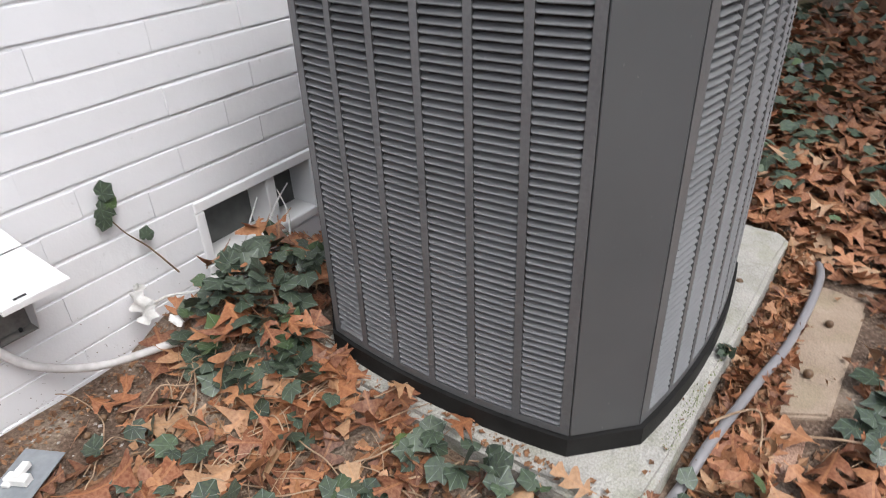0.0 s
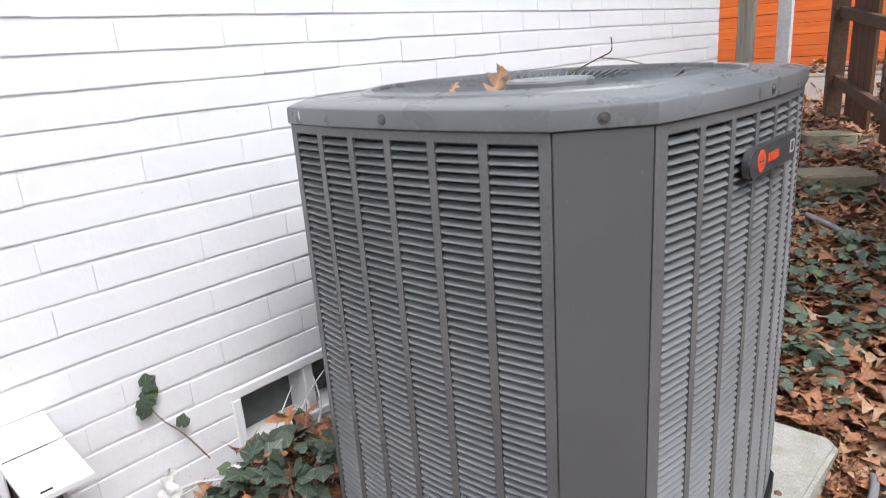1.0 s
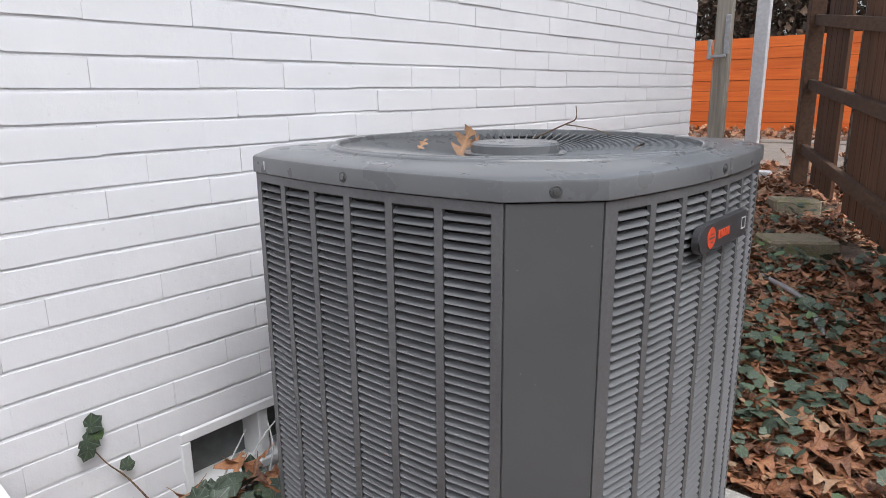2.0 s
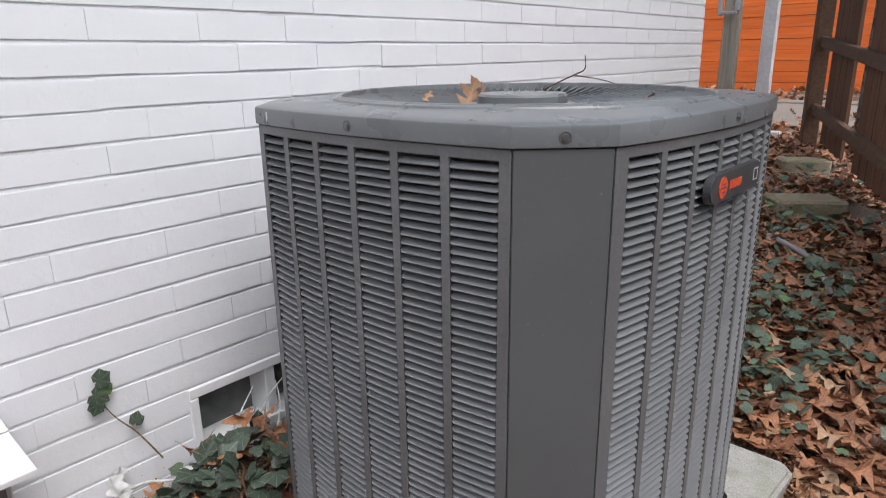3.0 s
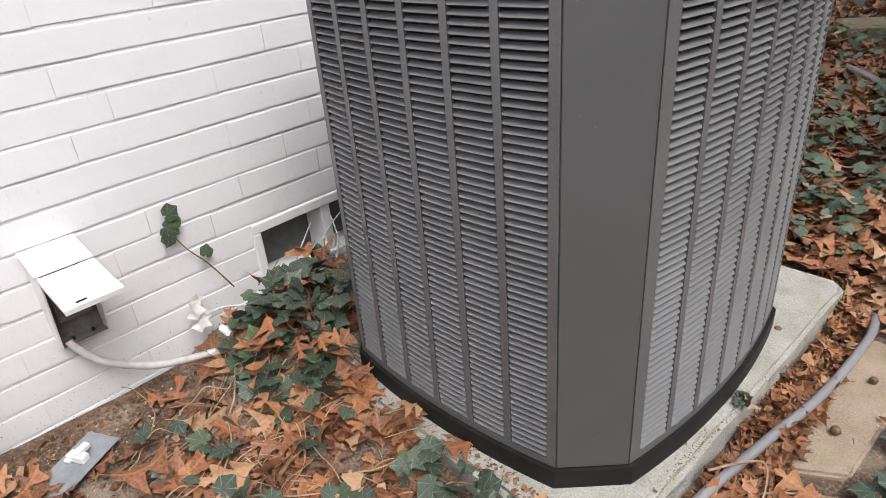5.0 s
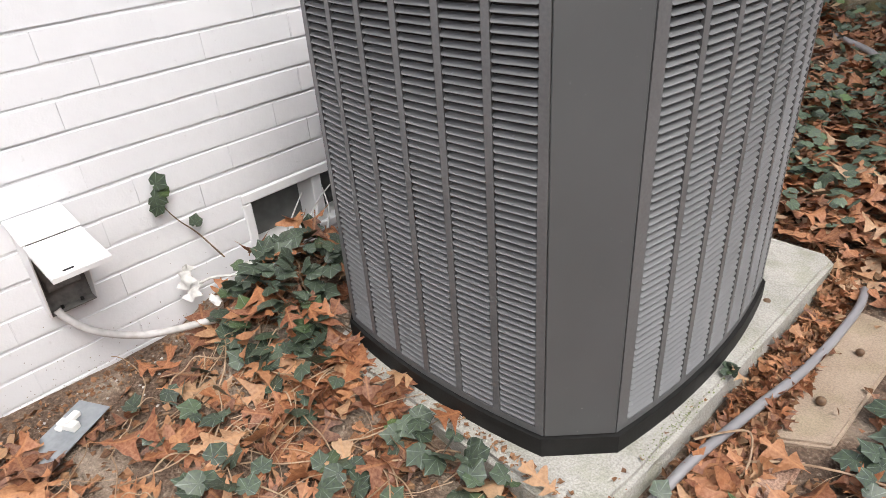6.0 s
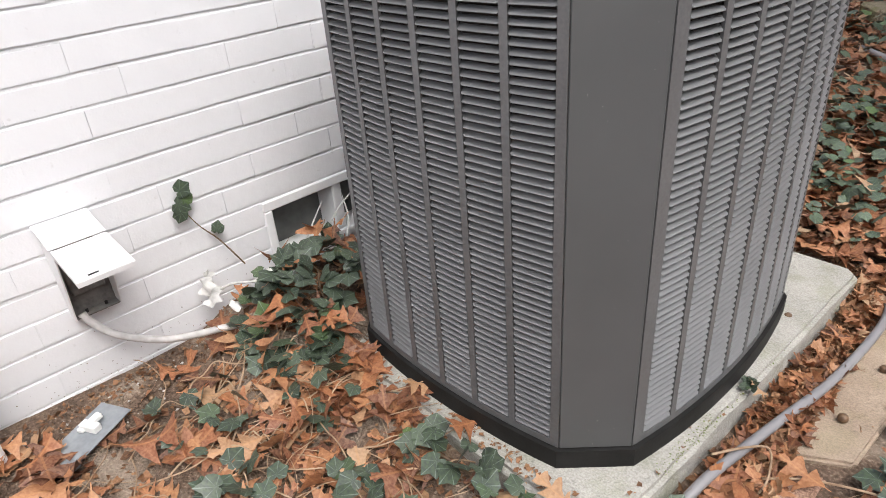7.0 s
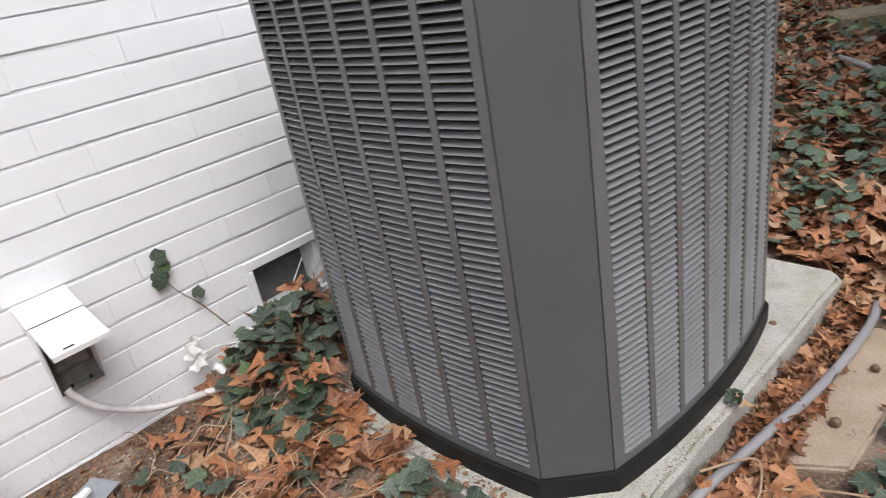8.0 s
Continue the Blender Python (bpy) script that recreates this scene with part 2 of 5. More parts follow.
def wood(name, a, b, axis, rough=0.8):
    m, nt, bs = mat(name, rough)
    g = nt.nodes.new("ShaderNodeNewGeometry")
    mp = nt.nodes.new("ShaderNodeMapping")
    mp.inputs["Scale"].default_value = tuple(2.5 if i == axis else 45.0 for i in range(3))
    nt.links.new(g.outputs["Position"], mp.inputs["Vector"])
    n = add(nt, "ShaderNodeTexNoise", Scale=1.0, Detail=6.0)
    nt.links.new(mp.outputs[0], n.inputs["Vector"])
    info = nt.nodes.new("ShaderNodeObjectInfo")
    col = ramp(nt, n.outputs["Fac"], (0.3, a), (0.7, b))
    col = mix(nt, maths(nt, "MULTIPLY", info.outputs["Random"], 0.45), col, tuple(0.6 * v for v in a))
    col = mix(nt, maths(nt, "MULTIPLY", world_noise(nt, 3, 5), 0.5), col, tuple(0.7 * v for v in b))
    nt.links.new(col, bs.inputs["Base Color"])
    bump(nt, bs, n.outputs["Fac"], 0.5, 0.004)
    return m


M_ORANGE = wood("orange_cedar", (0.70, 0.115, 0.012), (0.92, 0.215, 0.030), 0, 0.65)
M_BROWN = wood("brown_fence", (0.055, 0.023, 0.011), (0.19, 0.082, 0.037), 2)
M_RAIL = wood("brown_rail", (0.06, 0.032, 0.018), (0.15, 0.080, 0.045), 1)
M_GREYWOOD = wood("grey_post", (0.17, 0.155, 0.13), (0.50, 0.46, 0.39), 2)
M_BARK = plain("mottled_bark", (0.02, 0.02, 0.017), (0.40, 0.40, 0.36), 26, 0.9, bump_scale=40, bump_strength=0.8, dist=0.01, fine=50)
M_TRUNK = plain("dark_bark", (0.035, 0.026, 0.02), (0.09, 0.07, 0.055), 9, 0.9, bump_scale=30, bump_strength=0.9, dist=0.02, fine=60)
M_ROOF = plain("grey_shingle", (0.06, 0.06, 0.065), (0.11, 0.11, 0.115), 8, 0.9, fine=60)
M_GREYPAINT = plain("grey_white_paint", (0.60, 0.60, 0.61), (0.68, 0.68, 0.69), 9, 0.5, fine=40)
M_GALV = plain("galvanised_metal", (0.42, 0.43, 0.45), (0.55, 0.56, 0.58), 40, 0.4, 0.5)
M_GRAVEL = concrete("gravel", (0.19, 0.155, 0.13), (0.32, 0.27, 0.23), 0.1)


# ---- mesh helpers ----
def mesh_of(name, verts, faces, material, uvs=None, smooth=False):
    me = bpy.data.meshes.new(name)
    me.from_pydata(verts, [], faces)
    me.materials.append(material)
    if uvs is not None:
        layer = me.uv_layers.new(name="leaf")
        idx = np.zeros(len(me.loops), dtype=np.int32)
        me.loops.foreach_get("vertex_index", idx)
        layer.data.foreach_set("uv", np.asarray(uvs, dtype=np.float32)[idx].ravel())
    if smooth:
        me.polygons.foreach_set("use_smooth", [True] * len(me.polygons))
    me.update()
    return me


def from_bm(name, bm, material, smooth=False):
    me = bpy.data.meshes.new(name)
    bmesh.ops.recalc_face_normals(bm, faces=bm.faces)
    bm.to_mesh(me)
    bm.free()
    me.materials.append(material)
    if smooth:
        me.polygons.foreach_set("use_smooth", [True] * len(me.polygons))
    return me


def under(ob, parent):
    if parent is not None:
        ob.parent = parent
    return ob


def part(name, bm, material, parent=None, label="", smooth=False):
    ob = under(new(name, from_bm(name, bm, material, smooth)), parent)
    return tagged(ob, label) if label else ob


def add_box(bm, lo, hi, m=None):
    r = bmesh.ops.create_cube(bm, size=1)
    t = Matrix.Translation([(a + b) / 2 for a, b in zip(lo, hi)]) @ Matrix.Diagonal((*[b - a for a, b in zip(lo, hi)], 1))
    bmesh.ops.transform(bm, matrix=(m @ t) if m else t, verts=r["verts"])
    return r["verts"]


def box(lo, hi, bevel=0.0, m=None, seg=1):
    bm = bmesh.new()
    add_box(bm, lo, hi)
    if bevel:
        bmesh.ops.bevel(bm, geom=bm.edges[:], offset=bevel, segments=seg, affect="EDGES", profile=0.5)
    if m:
        bmesh.ops.transform(bm, matrix=m, verts=bm.verts)
    return bm


def thing(name, at, label, category, group="", rz=0.0):
    e = new(name)
    e.matrix_world = pose(*at, 0, 0, rz)
    return tagged(e, label, category, group)


def tube(points, radius, sides=8, taper=1.0):
    """A tube along a smooth line through the points."""
    pts = [Vector(p) for p in points]
    line = []
    for i in range(len(pts) - 1):
        p0, p1, p2, p3 = pts[max(i - 1, 0)], pts[i], pts[i + 1], pts[min(i + 2, len(pts) - 1)]
        for k in range(4):
            t = k / 4
            line.append(0.5 * (2 * p1 + (p2 - p0) * t + (2 * p0 - 5 * p1 + 4 * p2 - p3) * t * t + (3 * p1 - p0 - 3 * p2 + p3) * t ** 3))
    line.append(pts[-1])
    bm = bmesh.new()
    rings = []
    for i, p in enumerate(line):
        d = (line[min(i + 1, len(line) - 1)] - line[max(i - 1, 0)]).normalized()
        a = d.cross(Vector((0, 0, 1)) if abs(d.z) < 0.9 else Vector((1, 0, 0))).normalized()
        b = d.cross(a)
        r = radius * (1 + (taper - 1) * i / (len(line) - 1))
        rings.append([bm.verts.new(p + r * (math.cos(w) * a + math.sin(w) * b)) for w in (2 * math.pi * k / sides for k in range(sides))])
    for r0, r1 in zip(rings, rings[1:]):
        for k in range(sides):
            bm.faces.new((r0[k], r0[(k + 1) % sides], r1[(k + 1) % sides], r1[k]))
    bm.faces.new(rings[0])
    bm.faces.new(rings[-1])
    return bm


def lathe(profile, sides=32, centre=(0, 0)):
    """Turned shape from (radius, z) pairs."""
    bm = bmesh.new()
    rings = [[bm.verts.new((centre[0] + r * math.cos(2 * math.pi * k / sides), centre[1] + r * math.sin(2 * math.pi * k / sides), z)) for k in range(sides)] for r, z in profile]
    for r0, r1 in zip(rings, rings[1:]):
        for k in range(sides):
            bm.faces.new((r0[k], r0[(k + 1) % sides], r1[(k + 1) % sides], r1[k]))
    return bm, rings


def prism(outline, z0, z1):
    bm = bmesh.new()
    lo = [bm.verts.new((x, y, z0)) for x, y in outline]
    hi = [bm.verts.new((x, y, z1)) for x, y in outline]
    n = len(outline)
    for i in range(n):
        bm.faces.new((lo[i], lo[(i + 1) % n], hi[(i + 1) % n], hi[i]))
    bm.faces.new(hi)
    bm.faces.new(lo[::-1])
    return bm


# ---- ground ----
GY = (-200.0, -1.0, 0.80, 1.30, 1.65, 3.1, 5.0, 9.0, 14.0, 40.0)
GZ = (0.0, 0.0, 0.0, 0.10, 0.17, 0.33, 0.50, 0.75, 0.9, 1.2)
MOUND = (0.18, 0.12, 0.15, 0.24)


def ground_z(x, y):
    """Height of the ground: flat beside the pad, rising behind it, heaped between wall and unit."""
    z = float(np.interp(y, GY, GZ))
    z += 0.008 * noise.noise((x * 3.1, y * 3.1, 0.3)) + 0.004 * noise.noise((x * 11, y * 11, 4.0))
    z += MOUND[2] * min(1.0, max(0.0, (x + 0.03) / 0.15)) * math.exp(-(((x - MOUND[0]) / MOUND[3]) ** 2 + ((y - MOUND[1]) / 0.23) ** 2))
    z += 0.045 * math.exp(-((y + 0.06) / 0.08) ** 2) * min(1.0, max(0.0, (0.86 - x) / 0.25))
    z += 0.022 * math.exp(-(x / 0.10) ** 2) * (1 if y < 1 else 0.3)
    return z


def ground():
    xs = sorted(set([round(v, 3) for v in np.linspace(-0.2, 2.6, 90)] + [-400, -150, -60, -20, -8, -4, -2, -1, 3, 4, 5, 7, 10, 20, 60, 150, 400]))
    ys = sorted(set([round(v, 3) for v in np.linspace(-1.2, 5.2, 170)] + [-400, -150, -60, -20, -8, -4, -2, 6, 7, 8, 9, 10, 12, 14, 20, 40, 60, 150, 400]))
    verts = [(x, y, ground_z(x, y)) for y in ys for x in xs]
    w = len(xs)
    faces = [(j * w + i, j * w + i + 1, (j + 1) * w + i + 1, (j + 1) * w + i) for j in range(len(ys) - 1) for i in range(w - 1)]
    g = new("ground", mesh_of("ground", verts, faces, M_SOIL, smooth=True))
    tagged(g, "brown crumbly soil strewn with leaf litter", "ground", kind="structure")


ground()

# ---- white brick wall ----
COURSE, BRICK, JOINT0 = 0.0676, 0.2385, 0.0319
WALL_END, WALL_NEAR, WALL_TOP = 3.345, -6.0, 2.6
# the house stands parallel to the unit, its courses rising slightly over the garden's level
WALL_M = Matrix.Translation((-0.0151, -0.2, 0)) @ Matrix.Rotation(radians(-3.35), 4, "Z") @ Matrix.Rotation(radians(1.19), 4, "X") @ Matrix.Translation((0, 0.2, 0))
VENT = (0.104, 0.455, 0.126, 0.269)      # y0, y1, z0, z1 of the openings
VENT_OUT = (0.079, 0.479, 0.100, 0.297)


def wall():
    w = new("wall_house")
    w.matrix_world = WALL_M
    tagged(w, "white painted brick house wall with thick paint in the joints", "wall", kind="structure")
    back = bmesh.new()
    v = VENT_OUT
    for lo, hi in (((-0.25, WALL_NEAR, -0.3), (-0.0035, v[0], WALL_TOP)), ((-0.25, v[1], -0.3), (-0.0035, WALL_END - 0.006, WALL_TOP)),
                   ((-0.25, v[0], -0.3), (-0.0035, v[1], v[2])), ((-0.25, v[0], v[3]), (-0.0035, v[1], WALL_TOP))):
        add_box(back, lo, hi)
    part("mortar", back, M_MORTAR, w, "white painted mortar bed")
    return w


house_wall = wall()
house_return = part("wall_return", box((-8, WALL_END - 0.25, -0.3), (-0.25, WALL_END, WALL_TOP)), M_WHITE)
tagged(house_return, "white painted brick return wall of the house", "wall", kind="structure").matrix_world = WALL_M
# unseen roof, added; its height and overhang set how much sky gets in
roof = part("roof", box((-8, WALL_NEAR, WALL_TOP), (0.12, WALL_END + 0.05, WALL_TOP + 0.15)), M_ROOF)
tagged(roof, "unseen grey roof slab added over the house wall", "roof", kind="structure").matrix_world = WALL_M


def foundation_vent():
    t = thing("foundation_vent", (0, VENT_OUT[0], VENT_OUT[2]), "white painted two-cell foundation vent set in the brick wall", "vent")
    t["kind"] = "structure"
    t.matrix_world = WALL_M @ pose(0, VENT_OUT[0], VENT_OUT[2])
    y0, y1, z0, z1 = VENT_OUT
    W, Hh = y1 - y0, z1 - z0
    a, b, c, d = VENT[0] - y0, VENT[1] - y0, VENT[2] - z0, VENT[3] - z0
    fr = bmesh.new()
    for lo, hi in (((-0.09, 0, 0), (0.004, W, c)), ((-0.09, 0, d), (0.004, W, Hh)), ((-0.09, 0, c), (0.004, a, d)), ((-0.09, b, c), (0.004, W, d)), ((-0.09, 0.222, c), (-0.004, 0.253, d))):
        add_box(fr, lo, hi)
    bmesh.ops.bevel(fr, geom=fr.edges[:], offset=0.003, segments=1, affect="EDGES")
    part("frame", fr, M_WHITE, t)
    # the sheet's dark grey includes the shade of the recess
    part("backing", box((-0.10, 0.0, 0.0), (-0.085, W, Hh)), M_VENT, t, "grey blanking sheet, recess shade in its dark colour")


foundation_vent()

# ---- air conditioner ----
PAD_TOP = 0.062
UNIT_AT, UNIT_RZ, UNIT_TILT, UNIT_LEAN, PAD_TILT = (0.962, 0.004, 0.076), -4.3, 1.12, 0.57, 1.0
FRONT, SIDE, CH = 0.5413, 0.630, 0.0907
BULGE = (0.0240, 0.033, 0.0240, 0.033)      # bow of each face
EDGE, BAR = (0.0168, 0.0250, 0.0168, 0.0250), 0.0135
Z0, Z1 = 0.029, 0.8902
ROWS_OF_SLATS, SLAT_Z0, SLAT_STEP = 64, 0.0475, 0.01290
unit = thing("air_conditioner", UNIT_AT, "dark grey louvered outdoor air conditioning unit on a concrete pad", "air conditioner", rz=UNIT_RZ)
unit.matrix_world = pose(*UNIT_AT, UNIT_TILT, UNIT_LEAN, UNIT_RZ)


def face_frame(i):
    """Origin, direction along and length of each of the four faces, in order round the unit."""
    return ((Vector((-FRONT, 0, 0)), Vector((1, 0, 0)), FRONT), (Vector((CH, CH, 0)), Vector((0, 1, 0)), SIDE),
            (Vector((0, 2 * CH + SIDE, 0)), Vector((-1, 0, 0)), FRONT), (Vector((-FRONT - CH, CH + SIDE, 0)), Vector((0, -1, 0)), SIDE))[i]


def on_face(i, s, out=0.0):
    """A point at the length s along the bowed face i, pushed out of it."""
    o, d, L = face_frame(i)
    n = Vector((d.y, -d.x, 0))
    q = 2 * s / L - 1
    p = o + d * s + n * (BULGE[i] * (1 - q * q))
    slope = -4 * BULGE[i] * q / L
    nn = (n - d * slope).normalized()
    return p + nn * out, nn


def ring_outline(out=0.0, steps=14):
    pts = []
    for i in range(4):
        L = face_frame(i)[2]
        for k in range(steps + 1):
            p, _ = on_face(i, L * k / steps, out)
            pts.append((p.x, p.y))
    return pts


# base pan, coil behind the louvers
part("base_pan", prism(ring_outline(0.008), -0.026, Z0 - 0.002), M_BASE, unit, "black plastic base pan")
part("coil", prism(ring_outline(-0.022), Z0, Z1 - 0.0005), M_DARK, unit, "condenser coil behind the louvers, shade in its dark colour")

# corner posts
for i in range(4):
    pa, _ = on_face(i, face_frame(i)[2])
    pb, _ = on_face((i + 1) % 4, 0)
    d = (pb - pa).normalized()
    n = Vector((d.y, -d.x, 0))
    a, b = pa + d * 0.0015, pb - d * 0.0015
    prof = [a - n * 0.02, a - n * 0.001, a + d * 0.0012 + n * 0.0006, b - d * 0.0012 + n * 0.0006, b - n * 0.001, b - n * 0.02]
    part("corner_post", prism([(p.x, p.y) for p in prof], Z0 + 0.001, Z1 - 0.002), M_UNIT, unit)


def louver_panel(i, cols):
    """A bowed steel panel with columns of slots."""
    L = face_frame(i)[2]
    edge, pitch = EDGE[i], (L - 2 * EDGE[i] + BAR) / cols
    top, bottom = SLAT_Z0 + ROWS_OF_SLATS * SLAT_STEP + 0.001, SLAT_Z0 - 0.004
    bm = bmesh.new()

    def piece(s0, s1, za, zb, n):
        grid = []
        for k in range(n + 1):
            s = s0 + (s1 - s0) * k / n
            grid.append([[bm.verts.new((*on_face(i, s, o)[0].xy, z)) for z in (za, zb)] for o in (0.0, -0.006)])
        for g, h in zip(grid, grid[1:]):
            for q in ((g[0][0], h[0][0], h[0][1], g[0][1]), (g[1][1], h[1][1], h[1][0], g[1][0]), (g[0][1], h[0][1], h[1][1], g[1][1]), (g[1][0], h[1][0], h[0][0], g[0][0])):
                bm.faces.new(q)
        for g in (grid[0], grid[-1]):
            bm.faces.new((g[0][0], g[0][1], g[1][1], g[1][0]))

    piece(0.001, L - 0.001, top, Z1 - 0.002, 28)
    piece(0.001, L - 0.001, Z0, bottom, 28)
    piece(0.001, edge, bottom, top, 2)
    piece(L - edge, L - 0.001, bottom, top, 2)
    for c in range(1, cols):
        s = edge + c * pitch - BAR
        piece(s, s + BAR, bottom, top, 1)
    panel = part("louver_panel", bm, M_PANEL, unit)
    return panel, pitch


def slat_mesh(pitch):
    """One stamped slat: leans out and down, with turned-in ends and a rolled lip."""
    w = pitch - BAR + 0.003
    prof = [(-0.0112, 0.0074), (-0.0098, 0.0069), (-0.0052, 0.0041), (-0.0006, 0.0014), (0.0004, 0.0006), (0.0003, 0.0), (-0.0006, 0.0), (-0.0012, 0.0008), (-0.0057, 0.0034), (-0.0102, 0.0061), (-0.0116, 0.0066)]
    verts, faces = [], []
    for x, pull in ((-w / 2, 0.005), (-w / 2 + 0.005, 0.0), (w / 2 - 0.005, 0.0), (w / 2, 0.005)):
        verts += [(x, -(o - pull * (0.7 if o > -0.003 else 0.1)), z + pull * 0.30) for o, z in prof]
    n = len(prof)
    for r in range(3):
        faces += [(r * n + k, r * n + (k + 1) % n, (r + 1) * n + (k + 1) % n, (r + 1) * n + k) for k in range(n)]
    return verts, faces


def slat_pose(i, pitch, c, r):
    s = EDGE[i] + c * pitch + (pitch - BAR) / 2
    p, n = on_face(i, s)
    m = Matrix.Identity(4)
    # the slat's own -y looks out of the face
    yv, zv = -n, Vector((0, 0, 1))
    xv = yv.cross(zv)
    for k, v in enumerate((xv, yv, zv)):
        m[0][k], m[1][k], m[2][k] = v
    m.translation = p + Vector((0, 0, SLAT_Z0 + r * SLAT_STEP))
    return m


def fill_slats(i, cols, single_cols):
    panel, pitch = louver_panel(i, cols)
    base_v, base_f = slat_mesh(pitch)
    slat = mesh_of("slat", base_v, base_f, M_SLAT)
    verts, faces = [], []
    for c in range(cols):
        for r in range(ROWS_OF_SLATS):
            m = slat_pose(i, pitch, c, r)
            if c in single_cols:
                under(new("slat", slat), panel).matrix_basis = m
            else:
                k = len(verts)
                verts += [tuple(m @ Vector(v)) for v in base_v]
                faces += [tuple(a + k for a in f) for f in base_f]
    if verts:
        under(tagged(new("slats", mesh_of("slats", verts, faces, M_SLAT)), "rows of stamped grey slats", kind="stuff"), panel)


fill_slats(0, 6, (3, 4, 5))
fill_slats(1, 7, (0,))
fill_slats(2, 6, ())
fill_slats(3, 7, ())


def lid():
    """Pressed steel top with a rolled edge and a round opening for the fan."""
    bm = bmesh.new()
    cx, cy = -FRONT / 2, CH + SIDE / 2
    rings = []
    steps = 14
    for out, z in ((-0.006, Z1), (0.0040, Z1), (0.0048, Z1 + 0.001), (0.0042, Z1 + 0.0245), (0.0030, Z1 + 0.0272), (0.0005, Z1 + 0.0290), (-0.010, Z1 + 0.0312), (-0.020, Z1 + 0.0330)):
        rings.append([bm.verts.new((x, y, z)) for x, y in ring_outline(out, steps)])
    n = len(rings[0])
    angle = [math.atan2(v.co.y - cy, v.co.x - cx) for v in rings[0]]
    for r, z in ((0.362, Z1 + 0.0365), (0.3600, Z1 + 0.0395), (0.357, Z1 + 0.0408), (0.3510, Z1 + 0.0408), (0.348, Z1 + 0.0425), (0.344, Z1 + 0.0428), (0.3405, Z1 + 0.0412), (0.338, Z1 + 0.026)):
        rings.append([bm.verts.new((cx + r * math.cos(a), cy + r * math.sin(a), z)) for a in angle])
    for r0, r1 in zip(rings, rings[1:]):
        for k in range(n):
            bm.faces.new((r0[k], r0[(k + 1) % n], r1[(k + 1) % n], r1[k]))
    top = part("lid", bm, M_LID, unit, "pressed grey steel lid with rolled edge", smooth=True)
    top.data.set_sharp_from_angle(angle=radians(24))
    return top, cx, cy


lid_part, FX, FY = lid()

# fan guard: hub, radial vanes and wire rings
hub, hr = lathe([(0.100, Z1 + 0.016), (0.100, Z1 + 0.019), (0.086, Z1 + 0.020), (0.085, Z1 + 0.034), (0.081, Z1 + 0.0382), (0.0, Z1 + 0.0392)], 40, (FX, FY))
part("hub", hub, M_LID, unit, "round grey motor hub cap", smooth=True).data.set_sharp_from_angle(angle=radians(30))
guard_ring = bmesh.new()
for rr, zz in ((0.150, 0.009), (0.212, 0.015), (0.290, 0.024)):
    for k in range(64):
        a0, a1 = 2 * math.pi * k / 64, 2 * math.pi * (k + 1) / 64
        q = [guard_ring.verts.new((FX + r * math.cos(a), FY + r * math.sin(a), Z1 + z)) for a in (a0, a1) for r, z in ((rr - 0.0015, zz), (rr + 0.0015, zz), (rr, zz - 0.003))]
        for u, v in ((0, 1), (1, 2), (2, 0)):
            guard_ring.faces.new((q[u], q[v], q[v + 3], q[u + 3]))
part("guard_rings", guard_ring, M_UNIT, unit)
vane = from_bm("grille_vane", box((0.084, -0.0011, -0.006), (0.341, 0.0011, 0.004)), M_LID)
for k in range(108):
    o = under(new("grille_vane", vane), unit)
    o.matrix_basis = Matrix.Translation((FX, FY, Z1 - 0.006)) @ Matrix.Rotation(2 * math.pi * k / 108, 4, "Z") @ Matrix.Rotation(radians(-6.2), 4, "Y") @ Matrix.Rotation(radians(25), 4, "X")
part("fan_well", lathe([(0.340, Z1 + 0.030), (0.340, Z1 - 0.16), (0.0, Z1 - 0.16)], 40, (FX, FY))[0], M_HOLLOW, unit, "fan well under the guard, shade in its near-black colour")
for k in range(3):
    bl = bmesh.new()
    ang0 = 2 * math.pi * k / 3
    pts = [(0.05, -0.5, -0.09), (0.05, 0.5, -0.06), (0.28, 0.42, -0.045), (0.28, -0.35, -0.10)]
    lo = [bl.verts.new((FX + r * math.cos(ang0 + w), FY + r * math.sin(ang0 + w), Z1 + z)) for r, w, z in pts]
    hi = [bl.verts.new(v.co + Vector((0, 0, 0.003))) for v in lo]
    for q in ((0, 1), (1, 2), (2, 3), (3, 0)):
        bl.faces.new((lo[q[0]], lo[q[1]], hi[q[1]], hi[q[0]]))
    bl.faces.new(lo)
    bl.faces.new(hi)
    part("fan_blade", bl, M_DARK, unit)


def lid_screw(p, n, z):
    bm, r = lathe([(0.0, 0.0), (0.0085, 0.0002), (0.0078, 0.0010), (0.0062, 0.0007)], 20)
    dim = part("dimple", bm, M_UNIT, unit, smooth=True)
    bm2, _ = lathe([(0.0055, 0.0), (0.0055, 0.0009), (0.004, 0.0011), (0.0038, 0.003), (0.0, 0.0032)], 12)
    sc = part("screw", bm2, M_SCREW, unit, "small hex-head screw")
    m = Matrix.Translation((p.x, p.y, z)) @ n.to_track_quat("Z", "Y").to_matrix().to_4x4()
    dim.matrix_basis = sc.matrix_basis = m


for i in (0, 1):
    p, n = on_face(i, face_frame(i)[2] / 2, 0.0044)
    lid_screw(p, n, Z1 + 0.014)
dn = Vector((1, -1, 0)).normalized()
lid_screw(Vector((CH / 2, CH / 2, 0)) + dn * 0.0036, dn, Z1 + 0.013)


tick_p, tick_n = on_face(0, 0.045, 0.0042)
tick = part("paint_tick", box((-0.0011, -0.0008, -0.0075), (0.0011, 0.0008, 0.0075), 0.0003), M_WHITE, unit, "short white paint mark")
